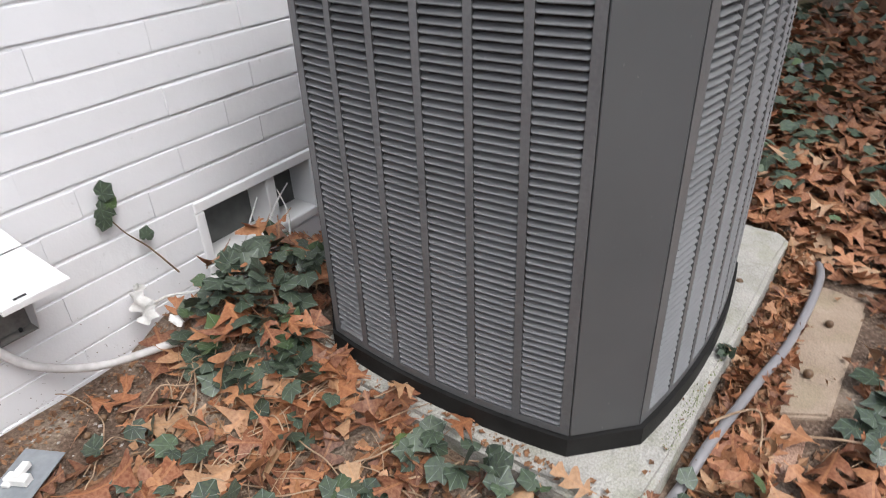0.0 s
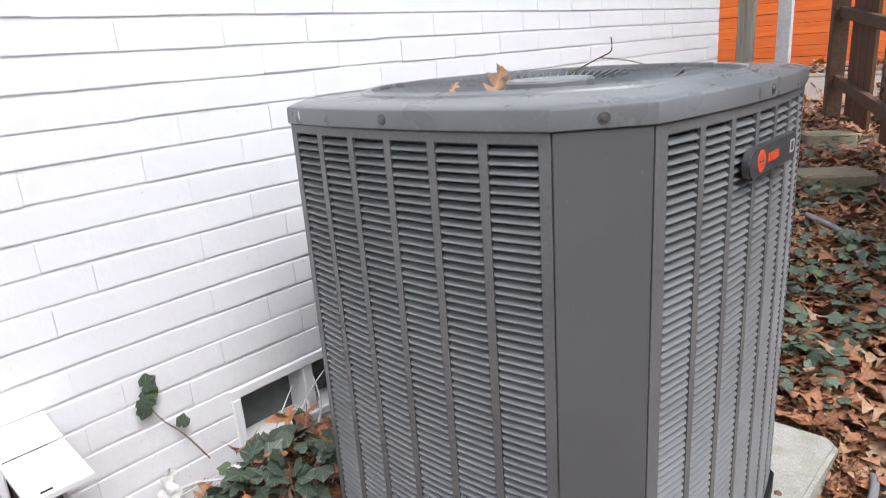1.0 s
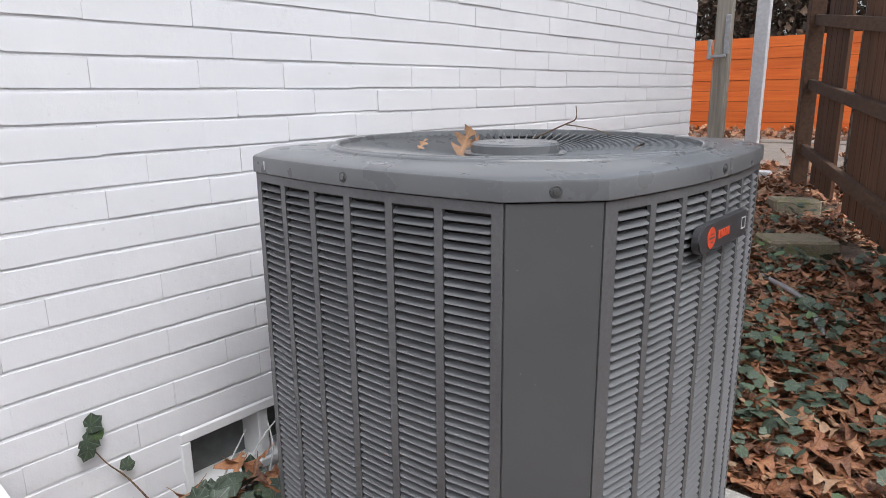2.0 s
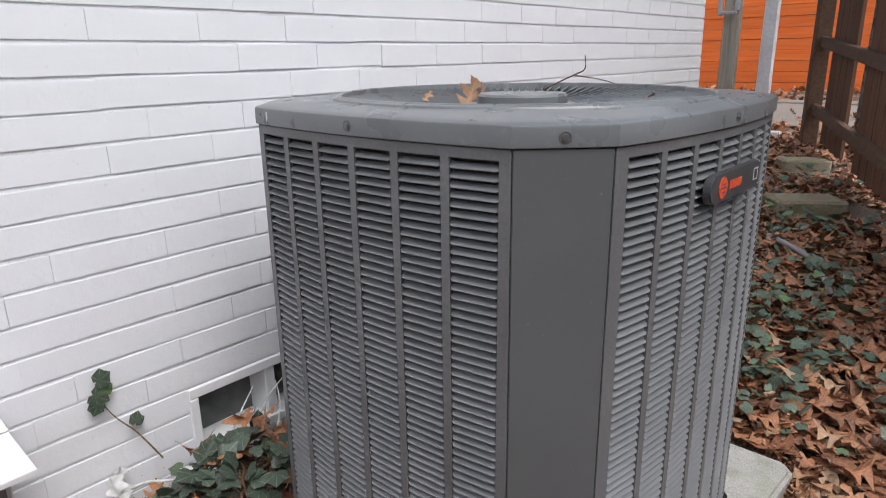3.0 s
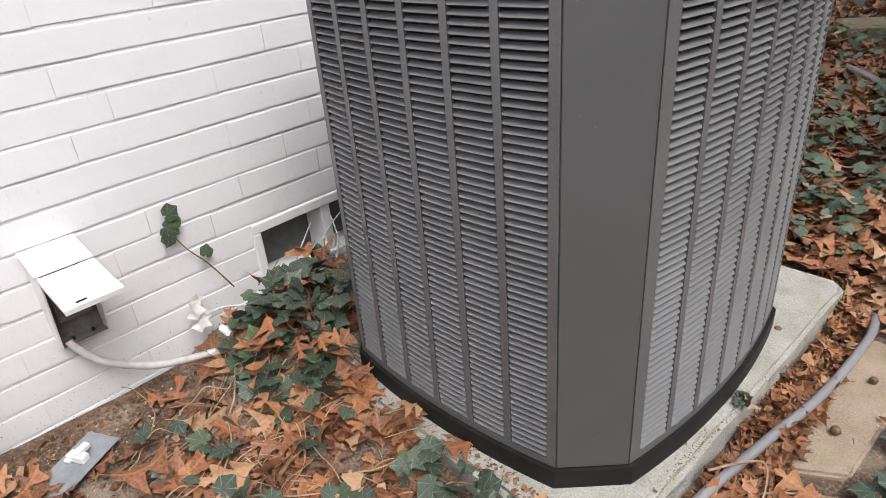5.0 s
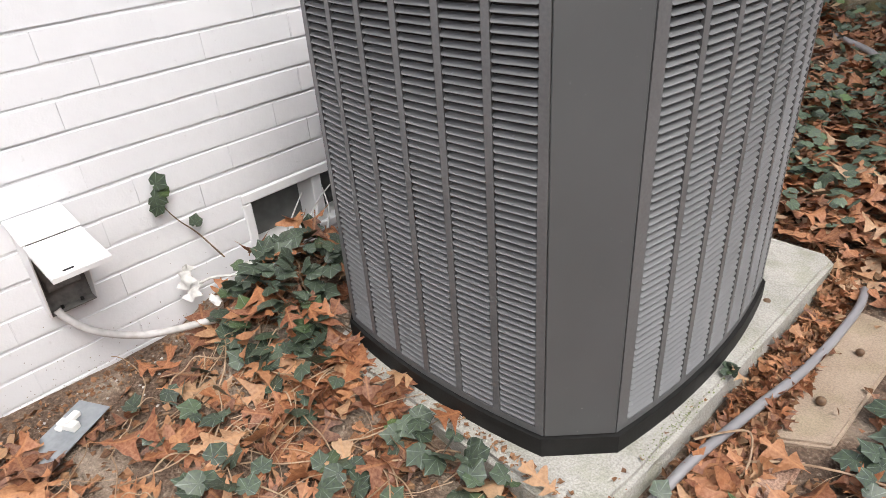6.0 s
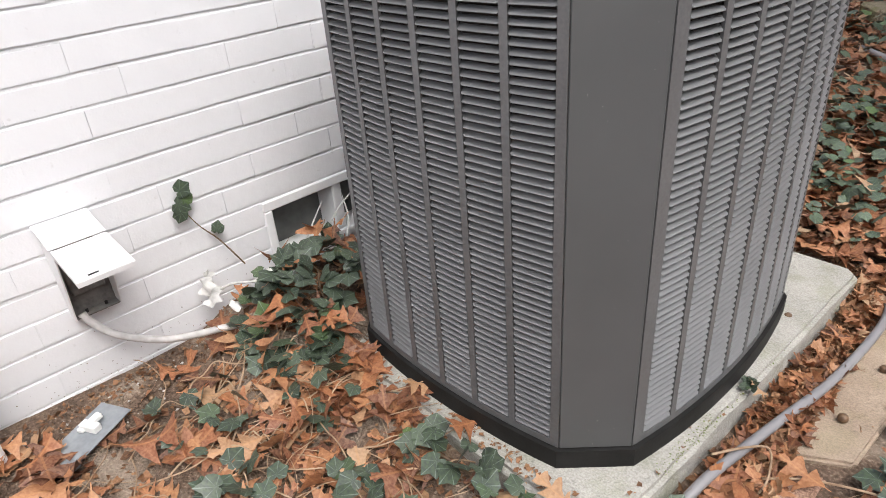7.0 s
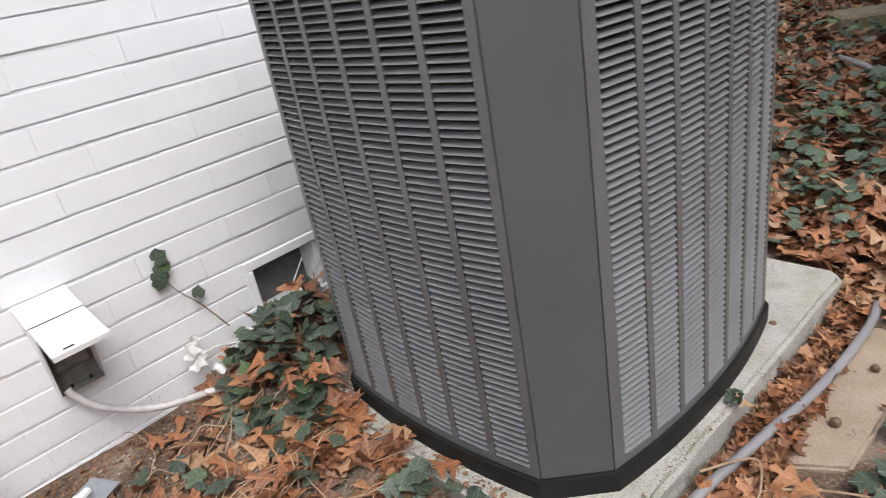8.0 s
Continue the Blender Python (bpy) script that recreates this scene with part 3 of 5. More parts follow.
tick.matrix_basis = Matrix.Translation((tick_p.x, tick_p.y, Z1 + 0.014))


def badge():
    """Dark name plate with a red disc and bars in place of the lettering."""
    s = 0.313
    p, n = on_face(1, s)
    side = Vector((0, 0, 1)).cross(n)
    m = Matrix.Identity(4)
    for k, v in enumerate((side, Vector((0, 0, 1)), n)):
        m[0][k], m[1][k], m[2][k] = v
    m.translation = p + Vector((0, 0, 0.805))
    w, h = 0.108, 0.0215
    outline = []
    for cx, cy, a0 in ((w - 0.008, h - 0.008, 0), (-w + 0.02, h - 0.02, 90), (-w + 0.02, -h + 0.02, 180), (w - 0.008, -h + 0.008, 270)):
        rr = 0.008 if cx > 0 else 0.02
        outline += [(cx + rr * math.cos(radians(a0 + k * 18)), cy + rr * math.sin(radians(a0 + k * 18))) for k in range(6)]
    bm = prism(outline, 0.002, 0.0135)
    bmesh.ops.bevel(bm, geom=[e for e in bm.edges if all(v.co.z > 0.013 for v in e.verts)], offset=0.0025, segments=2, affect="EDGES")
    plate = part("badge", bm, M_BADGE, unit, "dark grey name plate with red marks")
    plate.matrix_basis = m
    disc, _ = lathe([(0.0165, 0.0136), (0.0165, 0.0148), (0.0, 0.0150)], 24)
    bmesh.ops.transform(disc, matrix=Matrix.Translation((-0.060, 0, 0)), verts=disc.verts)
    part("red_disc", disc, M_RED, plate, "red round mark")
    ln = bmesh.new()
    for y0, y1, x0, x1 in ((-0.0012, 0.0012, -0.010, 0.010), (-0.0075, -0.0062, -0.005, 0.006), (0.005, 0.0062, -0.006, 0.008)):
        add_box(ln, (-0.060 + x0, y0, 0.0149), (-0.060 + x1, y1, 0.0154))
    part("disc_lines", ln, M_BADGE, plate)
    for k in range(5):
        part("mark_bar", box((-0.031 + k * 0.0105, -0.0065, 0.0136), (-0.0225 + k * 0.0105, 0.0065, 0.0146)), M_RED, plate, "red bar")
    fr = bmesh.new()
    for lo, hi in (((0.078, 0.009, 0.0136), (0.098, 0.011, 0.0145)), ((0.078, -0.009, 0.0136), (0.098, -0.007, 0.0145)), ((0.078, -0.007, 0.0136), (0.080, 0.009, 0.0145)), ((0.096, -0.007, 0.0136), (0.098, 0.009, 0.0145))):
        add_box(fr, lo, hi)
    part("silver_outline", fr, M_SILVER, plate, "thin silver outline")


badge()

# ---- concrete pad ----
pm = pose(UNIT_AT[0], UNIT_AT[1], 0, PAD_TILT, UNIT_LEAN, UNIT_RZ)
pad_me = bmesh.new()
PADX0, PADX1, PADY0, PADY1 = -0.72, 0.165, -0.068, 1.02
out = [(PADX0, PADY0), (PADX1 - 0.075, PADY0 - 0.002), (PADX1 - 0.038, PADY0 + 0.012), (PADX1 - 0.020, PADY0 + 0.05), (PADX1 - 0.014, PADY0 + 0.12), (PADX1 - 0.004, 0.5), (PADX1 + 0.006, PADY1 - 0.03), (PADX1 - 0.02, PADY1), (PADX0, PADY1)]
pad = part("concrete_pad", prism(out, -0.05, PAD_TOP), M_PAD)
tagged(pad, "rough pale concrete pad with mossy worn edges", "pad")
bmv = bmesh.new()
bmv.from_mesh(pad.data)
bmesh.ops.bevel(bmv, geom=[e for e in bmv.edges if all(v.co.z > 0.05 for v in e.verts)], offset=0.010, segments=2, affect="EDGES")
# worn, uneven arrises
bmesh.ops.subdivide_edges(bmv, edges=[e for e in bmv.edges if e.calc_length() > 0.10], cuts=18)
for v in bmv.verts:
    if v.co.z > 0.0:
        q = v.co * 16
        v.co.x += 0.0035 * noise.noise(q) + 0.002 * noise.noise(q * 4)
        v.co.y += 0.0035 * noise.noise(q + Vector((9, 3, 1))) + 0.002 * noise.noise(q * 4 + Vector((2, 7, 5)))
        v.co.z += 0.0015 * noise.noise(q + Vector((5, 5, 5)))
bmv.to_mesh(pad.data)
bmv.free()
pad.matrix_world = pm

# ---- things on the wall ----
def disconnect_box():
    t = thing("disconnect_box", (0, -0.390, 0.205), "white metal electrical disconnect box with its cover swung up", "electrical box")
    t.matrix_world = WALL_M @ pose(0, -0.3695, 0.214)
    w = 0.050
    side = [(0.0, 0.0), (0.034, 0.0), (0.088, 0.196), (0.0, 0.220)]
    for y in (-w, w - 0.003):
        bm = bmesh.new()
        a = [bm.verts.new((x, y, z)) for x, z in side]
        b = [bm.verts.new((x, y + 0.003, z)) for x, z in side]
        for k in range(4):
            bm.faces.new((a[k], a[(k + 1) % 4], b[(k + 1) % 4], b[k]))
        bm.faces.new(a)
        bm.faces.new(b)
        part("side_panel", bm, M_WHITE, t)
    part("back_panel", box((0.0, -w + 0.003, 0.0), (0.004, w - 0.003, 0.215)), M_BOXIN, t, "mottled grey inside back")
    part("bottom_panel", box((0.004, -w + 0.003, 0.0), (0.030, w - 0.003, 0.003)), M_BOXIN, t)
    part("breaker_block", box((0.004, -0.035, 0.05), (0.020, 0.035, 0.15), 0.003), M_BOXIN, t, "dark grey terminal block")
    top = box((0.0, -w - 0.006, -0.004), (0.100, w + 0.006, 0.0), 0.0015)
    bmesh.ops.transform(top, matrix=Matrix.Translation((0, 0, 0.2265)) @ Matrix.Rotation(radians(13), 4, "Y"), verts=top.verts)
    part("hood", top, M_WHITE, t)
    cm = Matrix.Translation((0.1010, 0, 0.2015)) @ Matrix.Rotation(radians(7), 4, "Y")
    lidp = part("cover", box((0, -w - 0.004, -0.0025), (0.142, w + 0.004, 0.0), 0.0008, cm), M_WHITE, t, "white cover swung up level")
    for lo, hi in (((0.001, -w - 0.004, -0.012), (0.142, -w - 0.002, -0.0026)), ((0.001, w + 0.002, -0.012), (0.142, w + 0.004, -0.0026)), ((0.140, -w - 0.002, -0.012), (0.142, w + 0.002, -0.0026))):
        part("rim", box(lo, hi, 0, cm), M_WHITE, lidp)
    # raised near-black strip in place of the slot's shaded hollow
    slot = box((0.128, -0.030, 0.0002), (0.133, -0.010, 0.0012))
    bmesh.ops.transform(slot, matrix=cm, verts=slot.verts)
    part("slot", slot, M_HOLLOW, lidp, "small hasp slot drawn as a near-black strip")
    for y in (-0.02, 0.022):
        bm, _ = lathe([(0.0, 0.0), (0.0035, 0.001), (0.0035, 0.008), (0.0, 0.009)], 10)
        bmesh.ops.transform(bm, matrix=Matrix.Translation((0.018, y, 0.004)), verts=bm.verts)
        part("knockout", bm, M_HOLLOW, t)


disconnect_box()

c1 = part("conduit", tube([(0.022, -0.402, 0.222), (0.028, -0.397, 0.208), (0.045, -0.371, 0.167), (0.060, -0.330, 0.133), (0.080, -0.267, 0.101), (0.100, -0.198, 0.0875), (0.120, -0.140, 0.083), (0.15, -0.08, 0.078)], 0.0088, 12), M_PVC_WHITE, smooth=True)
c1.matrix_world = WALL_M
tagged(c1, "off-white electrical conduit curving down from the box into leaves", "conduit")
c2 = part("conduit", tube([(1.118, -0.02, -0.012), (1.150, 0.09, 0.012), (1.168, 0.17, 0.032), (1.195, 0.28, 0.038), (1.224, 0.40, 0.040), (1.256, 0.53, 0.040), (1.280, 0.68, 0.040), (1.296, 0.84, 0.042), (1.292, 0.93, 0.040), (1.282, 0.985, 0.012), (1.27, 1.03, -0.030)], 0.0100, 12), M_PVC, smooth=True)
tagged(c2, "grey plastic conduit lying on leaves beside the pad", "conduit")
H = ground_z
c3 = part("hose", tube([(0.80, 2.55, H(0.8, 2.55) + 0.03), (0.98, 2.33, H(0.98, 2.33) + 0.05), (1.07, 2.16, H(1.07, 2.16) + 0.05), (1.14, 1.98, H(1.14, 1.98) + 0.035), (1.18, 1.86, H(1.18, 1.86) - 0.02)], 0.0125, 10), M_PVC, smooth=True)
tagged(c3, "grey plastic pipe rising out of the ivy", "pipe")

# white painted masonry step beside the box
step = part("masonry_step", box((0.001, -1.15, -0.1), (0.125, -0.640, 0.46), 0.006), M_WHITE)
step.matrix_world = WALL_M
tagged(step, "white painted rough masonry block against the brick wall", "step")


# stone slabs
def slab(name, pts, z0, z1, material, label):
    bm = prism(pts, z0, z1)
    bmesh.ops.bevel(bm, geom=bm.edges[:], offset=0.006, segments=2, affect="EDGES")
    return tagged(part(name, bm, material), label, "paving stone")


slab("paving_slab", [(1.235, 0.325), (1.357, 0.385), (1.425, 0.975), (1.30, 0.95)], -0.04, 0.012, M_SLAB, "tan stone slab sunk in leaf litter beside conduit")
slab("paving_slab", [(1.205, 0.17), (1.315, 0.19), (1.325, 0.33), (1.225, 0.29)], -0.04, 0.008, M_REDSTONE, "small reddish stone slab half covered by leaves")


def cover_plate():
    t = thing("cover_plate", (0.129, -0.500, 0.024), "bent grey metal cover plate with white plastic pull handle", "cover plate", rz=23)
    part("plate", box((-0.042, -0.075, 0.0), (0.042, 0.072, 0.003), 0.001, Matrix.Rotation(radians(4), 4, "X")), M_PLATE, t)
    part("bent_edge", box((-0.042, -0.092, -0.014), (0.042, -0.074, -0.004), 0.001), M_PLATE, t)
    bm = bmesh.new()
    add_box(bm, (-0.022, -0.010, 0.003), (0.022, 0.010, 0.020))
    add_box(bm, (-0.008, -0.006, 0.014), (0.008, 0.030, 0.026))
    add_box(bm, (-0.024, -0.016, 0.003), (-0.008, 0.016, 0.012))
    bmesh.ops.bevel(bm, geom=bm.edges[:], offset=0.002, segments=1, affect="EDGES")
    part("handle", bm, M_PLASTIC, t, "white plastic pull handle")


cover_plate()

# ---- behind the unit ----
tagged(part("step_stone", box((0.79, 2.95, 0.15), (1.13, 3.20, 0.405), 0.012, Matrix.Translation((0.89, 3.02, 0)) @ Matrix.Rotation(radians(30), 4, "Z") @ Matrix.Translation((-0.96, -3.0, 0))), M_TIMBER_STEP), "weathered tan stone step edge amid ivy", "step")
tagged(part("step_stone", box((0.60, 3.92, 0.25), (0.88, 4.12, 0.49), 0.012, Matrix.Translation((0.68, 4.0, 0)) @ Matrix.Rotation(radians(25), 4, "Z") @ Matrix.Translation((-0.73, -4.0, 0))), M_TIMBER_STEP), "mossy stone step edge half buried in leaves", "step")

# grey timber post with gate latch beside the wall's end
gp = thing("gate_post", (0.092, 4.28, 0.40), "weathered grey timber gate post with metal latch", "post")
part("post", box((-0.05, -0.045, 0), (0.05, 0.045, 1.75), 0.006), M_GREYWOOD, gp)
strap = box((-0.012, -0.052, 1.03), (0.022, -0.045, 1.29), 0.002)
bmesh.ops.transform(strap, matrix=Matrix.Translation((0.03, 0, 0)), verts=strap.verts)
part("latch_strap", strap, M_GALV, gp, "long galvanised latch strap")
part("latch_bar", box((-0.065, -0.075, 1.005), (0.04, -0.060, 1.025), 0.003), M_GALV, gp, "galvanised latch bar")
part("latch_cup", box((-0.085, -0.08, 0.995), (-0.058, -0.045, 1.13), 0.006), M_GALV, gp, "white metal latch cup")

wp = thing("garden_gate", (0.165, 5.10, 0.515), "light grey painted metal gate frame standing open", "gate")
part("gate_upright", box((-0.048, -0.045, 0.0), (0.048, 0.045, 2.0), 0.004), M_GREYPAINT, wp)
part("foot_rail", box((-0.05, -0.09, -0.01), (0.165, 0.06, 0.045), 0.004), M_GREYPAINT, wp, "short white foot rail")


# brown fence: runs from near the unit to the gate
def brown_fence():
    a, b = Vector((1.515, 2.15, 0)), Vector((0.60, 4.70, 0))
    d = (b - a).normalized()
    L = (b - a).length
    t = thing("brown_fence", (a.x, a.y, 0.30), "dark brown weathered board fence with rails on the near side", "fence", rz=math.degrees(math.atan2(d.y, d.x)))
    slope = 0.0927
    # starts five boards early: unseen ones, added to shade the ground
    s = -0.3 - 5 * 0.141
    rng = random.Random(4)
    while s < L - 0.08:
        w = 0.135
        if not 1.62 < s < 1.90 and s < L - 0.26:
            part("board", box((s, -0.045 + rng.uniform(-0.004, 0.004), 0.02 + slope * s), (s + w, -0.025, 1.70 + slope * s), 0.003), M_BROWN, t)
        s += w + 0.006
    for z, rise in ((0.196, 0.0078), (0.631, 0.016), (1.007, 0.039)):
        bm = bmesh.new()
        r = add_box(bm, (-1.01, -0.025, z - 0.036), (L, 0.015, z + 0.036))
        for v in r:
            v.co.z += (slope + rise) * v.co.x
        bmesh.ops.bevel(bm, geom=bm.edges[:], offset=0.003, segments=1, affect="EDGES")
        part("rail", bm, M_RAIL, t)
    part("post", box((L, -0.05, -0.3), (L + 0.10, 0.05, 1.95), 0.005), M_RAIL, t)
    return t


brown_fence()


def boundary_fence():
    """Unseen board fence behind the viewer, added to close the yard and dim skylight."""
    bm = bmesh.new()
    for k in range(25):
        add_box(bm, (0.15 + k * 0.145, -4.72, -0.05), (0.29 + k * 0.145, -4.70, 2.0))
    for z in (0.4, 1.6):
        add_box(bm, (0.15, -4.70, z), (3.9, -4.66, z + 0.09))
    for k in range(36):
        add_box(bm, (3.78, -4.66 + k * 0.145, -0.05), (3.80, -4.52 + k * 0.145, 2.0))
    tagged(part("boundary_fence", bm, M_BROWN), "unseen plain brown board fence added to screen low sky light", "fence", kind="structure")


boundary_fence()


def orange_fence():
    t = thing("orange_fence", (0, 9.0, 0.70), "bright orange-stained horizontal board fence across the yard", "fence")
    rng = random.Random(8)
    for k in range(9):
        z = 0.02 + k * 0.138
        for x0, x1 in ((-6.0, -2.4), (-2.398, 0.30), (0.302, 3.2)):
            tilt = rng.uniform(-0.003, 0.003)
            part("board", box((x0, -0.012 + tilt, z), (x1 - 0.002, 0.012 + tilt, z + 0.134), 0.002), M_ORANGE, t)
    for x in (-2.4, 0.30, 3.0):
        part("post", box((x - 0.05, 0.015, -0.4), (x + 0.05, 0.11, 1.28), 0.004), M_ORANGE, t)


orange_fence()
def gravel_path():
    bm = bmesh.new()
    rows = [[bm.verts.new((x, y + 0.06 * noise.noise((x * 2, y, 3)), ground_z(x, y) + 0.012)) for x in np.linspace(-3, 3, 40)] for y in np.linspace(5.75, 7.42, 8)]
    for r0, r1 in zip(rows, rows[1:]):
        for k in range(39):
            bm.faces.new((r0[k], r0[k + 1], r1[k + 1], r1[k]))
    tagged(part("gravel_path", bm, M_GRAVEL), "pale tan gravel path below the orange fence", "path", kind="structure")


gravel_path()
tagged(part("garden_kerb", box((-3.0, 7.4, 0.50), (3.0, 7.62, 0.70), 0.02), M_GRAVEL), "pale stone garden edging below the orange fence", "kerb")


# ---- trees beyond the fences ----
def tree(at, height, radius, seed, material, label, crown_leaves=260):
    rng = random.Random(seed)
    t = thing("tree", at, label, "tree", "woodland trees")
    lean = (rng.uniform(-0.3, 0.3), rng.uniform(-0.3, 0.3))
    trunk_pts = [(lean[0] * k * k, lean[1] * k * k, height * k) for k in (0.0, 0.25, 0.5, 0.75, 1.0)]
    part("trunk", tube(trunk_pts, radius, 12, 0.35), material, t, smooth=True)
    verts, faces, uvs = [], [], []
    for b in range(9):
        k = rng.uniform(0.25, 0.95)
        p0 = Vector((lean[0] * k * k, lean[1] * k * k, height * k))
        w = rng.uniform(0, 6.28)
        ln = height * rng.uniform(0.18, 0.34)
        p1 = p0 + Vector((math.cos(w), math.sin(w), 0.35)) * ln * 0.5
        p2 = p0 + Vector((math.cos(w + 0.3), math.sin(w + 0.3), 0.55)) * ln
        part("limb", tube([p0, p1, p2], radius * 0.32, 6, 0.2), material, t, smooth=True)
        for _ in range(crown_leaves // 9):
            c = p1.lerp(p2, rng.random()) + Vector([rng.gauss(0, 0.28) for _ in range(3)])
            m = Matrix.Translation(c) @ Euler([rng.uniform(0, 6.28) for _ in range(3)]).to_matrix().to_4x4()
            n = len(verts)
            verts += [tuple(m @ Vector(v)) for v in ((0, 0, 0), (0.05, 0.05, 0.012), (0, 0.14, 0), (-0.05, 0.05, 0.012))]
            uvs += [(0.5, 0), (1, 0.4), (0.5, 1), (0, 0.4)]
            faces += [(n, n + 1, n + 2), (n, n + 2, n + 3)]
    under(new("crown", mesh_of("crown", verts, faces, M_CHIP, uvs)), t)


trng = random.Random(21)
for k in range(13):
    tx, ty = -7.5 + k * 1.0 + trng.uniform(-0.3, 0.3), 11.5 + trng.uniform(0, 5)
    tree((tx, ty, 0.75), trng.uniform(6, 9), trng.uniform(0.10, 0.2), 100 + k, M_TRUNK, "bare dark woodland tree with a few brown leaves")
tree((0.945, 4.60, 0.43), 5.5, 0.075, 77, M_BARK, "slim tree with mottled pale bark behind the brown fence", 60)


def thicket():
    rng = random.Random(31)
    verts, faces, uvs = [], [], []
    for _ in range(42000):
        x, y = rng.uniform(-5, 4), rng.uniform(9.8, 15.0)
        z = 0.8 + rng.random() ** 0.8 * 4.2
        s = rng.uniform(0.05, 0.14)
        m = Matrix.Translation((x, y, z)) @ Euler([rng.uniform(0, 6.28) for _ in range(3)]).to_matrix().to_4x4()
        n = len(verts)
        verts += [tuple(m @ Vector((a * s, b * s, c * s))) for a, b, c in ((0, 0, 0), (0.4, 0.4, 0.1), (0, 1.2, 0), (-0.4, 0.4, 0.1))]
        uvs += [(0.5, 0), (1, 0.4), (0.5, 1), (0, 0.4)]
        faces += [(n, n + 1, n + 2), (n, n + 2, n + 3)]
    for _ in range(700):
        x, y = rng.uniform(-9, 6), rng.uniform(10.2, 15.5)
        h, dx, dy, w = rng.uniform(1.5, 4.5), rng.uniform(-0.6, 0.6), rng.uniform(-0.4, 0.4), rng.uniform(0.006, 0.02)
        n = len(verts)
        verts += [(x - w, y, 0.6), (x + w, y, 0.6), (x, y + w, 0.6), (x + dx, y + dy, 0.6 + h)]
        uvs += [(0.3, 0.3)] * 4
        faces += [(n, n + 1, n + 3), (n + 1, n + 2, n + 3), (n + 2, n, n + 3)]
    tagged(new("thicket", mesh_of("thicket", verts, faces, M_BRUSH, uvs)), "tangle of brown winter brush beyond the fence", "brush", kind="stuff")


thicket()


# ---- leaves ----
def oak_leaf(seed, n=27, curl=1.5):
    """A lobed oak leaf, 1 long along y, cupped and twisted."""
    rng = random.Random(seed)
    lobes = rng.choice((2.6, 3.0, 3.4))
    ph = rng.uniform(0, 0.6)
    bend, cup, twist = rng.uniform(-0.5, 0.9) * curl, rng.uniform(-0.5, 1.1) * curl, rng.uniform(-0.7, 0.7) * curl
    verts, uvs, faces = [], [], []
    for k in range(n):
        s = k / (n - 1)
        env = math.sin(math.pi * min(1, s * 0.92 + 0.06)) ** 0.7
        row = []
        for sgn in (-1, 1):
            saw = (s * lobes + ph + (0.12 if sgn > 0 else 0)) % 1.0
            rise = saw / 0.62 if saw < 0.62 else (1 - saw) / 0.38
            lob = 0.11 + 0.72 * rise ** 1.9 + 0.26 * rise * abs((s * lobes * 3 + ph) % 1.0 * 2 - 1)
            w = 0.43 * env * lob if s < 0.95 else 0.03
            if s < 0.14:
                w = 0.012
            tipy = s + 0.5 * w * min(1.0, saw * 1.3)
            row.append((sgn * w, tipy))
        for x, y in (row[0], (row[0][0] * 0.4, s * 0.5 + row[0][1] * 0.5), (0, s), (row[1][0] * 0.4, s * 0.5 + row[1][1] * 0.5), row[1]):
            z = cup * x * x * 1.6 + bend * (y - 0.5) ** 2 - abs(x) * 0.12 + twist * x * (y - 0.5)
            z += 0.05 * math.sin(9 * y + 5 * x + seed) * min(1, abs(x) * 4)
            verts.append((x, y - 0.5, z))
            uvs.append((0.5 + x, y))
    for k in range(n - 1):
        for c in range(4):
            a = k * 5 + c
            faces.append((a, a + 1, a + 6, a + 5))
    zmin = min(v[2] for v in verts)
    return [(x, y, z - zmin) for x, y, z in verts], faces, uvs


def ivy_leaf(seed):
    """A five-pointed ivy leaf, 1 across, its stalk at the origin."""
    rng = random.Random(seed)
    tips = [(-155, 0.30), (-112, 0.47), (-80, 0.47), (-52, 0.62), (-25, 0.56), (0, 0.78), (25, 0.56), (52, 0.62), (80, 0.47), (112, 0.47), (155, 0.30)]
    cup, roll = rng.uniform(-0.2, 0.3), rng.uniform(-0.15, 0.15)
    verts, uvs = [(0, 0.12, 0.0)], [(0.5, 0.05)]
    for a, r in tips:
        r *= rng.uniform(0.9, 1.1)
        x, y = r * math.sin(radians(a)), 0.12 + r * math.cos(radians(a))
        verts.append((x, y, -0.28 * r * r + cup * x * x + roll * x * y + 0.015 * math.cos(radians(a) * 5)))
        uvs.append((0.5 + 0.7 * x, 0.05 + 0.6 * (y - 0.12)))
    verts.append((0, 0.0, -0.02))
    uvs.append((0.5, 0.0))
    n = len(tips)
    faces = [(0, k, k + 1) for k in range(1, n)] + [(0, n, n + 1), (0, n + 1, 1)]
    return verts, faces, uvs


def finer(v, f, u):
    """The same leaf with every side halved, so that it can be crumpled."""
    bm = bmesh.new()
    vs = [bm.verts.new(p) for p in v]
    for q in f:
        bm.faces.new([vs[k] for k in q])
    bmesh.ops.subdivide_edges(bm, edges=bm.edges[:], cuts=1, use_grid_fill=True)
    bm.verts.index_update()
    out = [tuple(w.co) for w in bm.verts], [tuple(w.index for w in q.verts) for q in bm.faces], None
    bm.free()
    return out


OAK_BASE = [oak_leaf(s) for s in range(8)]
OAK_LOW = [oak_leaf(s + 20, 14) for s in range(8)]
OAK_MID = [oak_leaf(s + 40, 25) for s in range(10)]
IVY_BASE = [ivy_leaf(s) for s in range(6)]
IVY_FINE = [finer(*leaf) for leaf in IVY_BASE[:3]]
OLD_MESH = [mesh_of("fallen_leaf", v, f, M_OLDLEAF, u, True) for v, f, u in OAK_BASE]
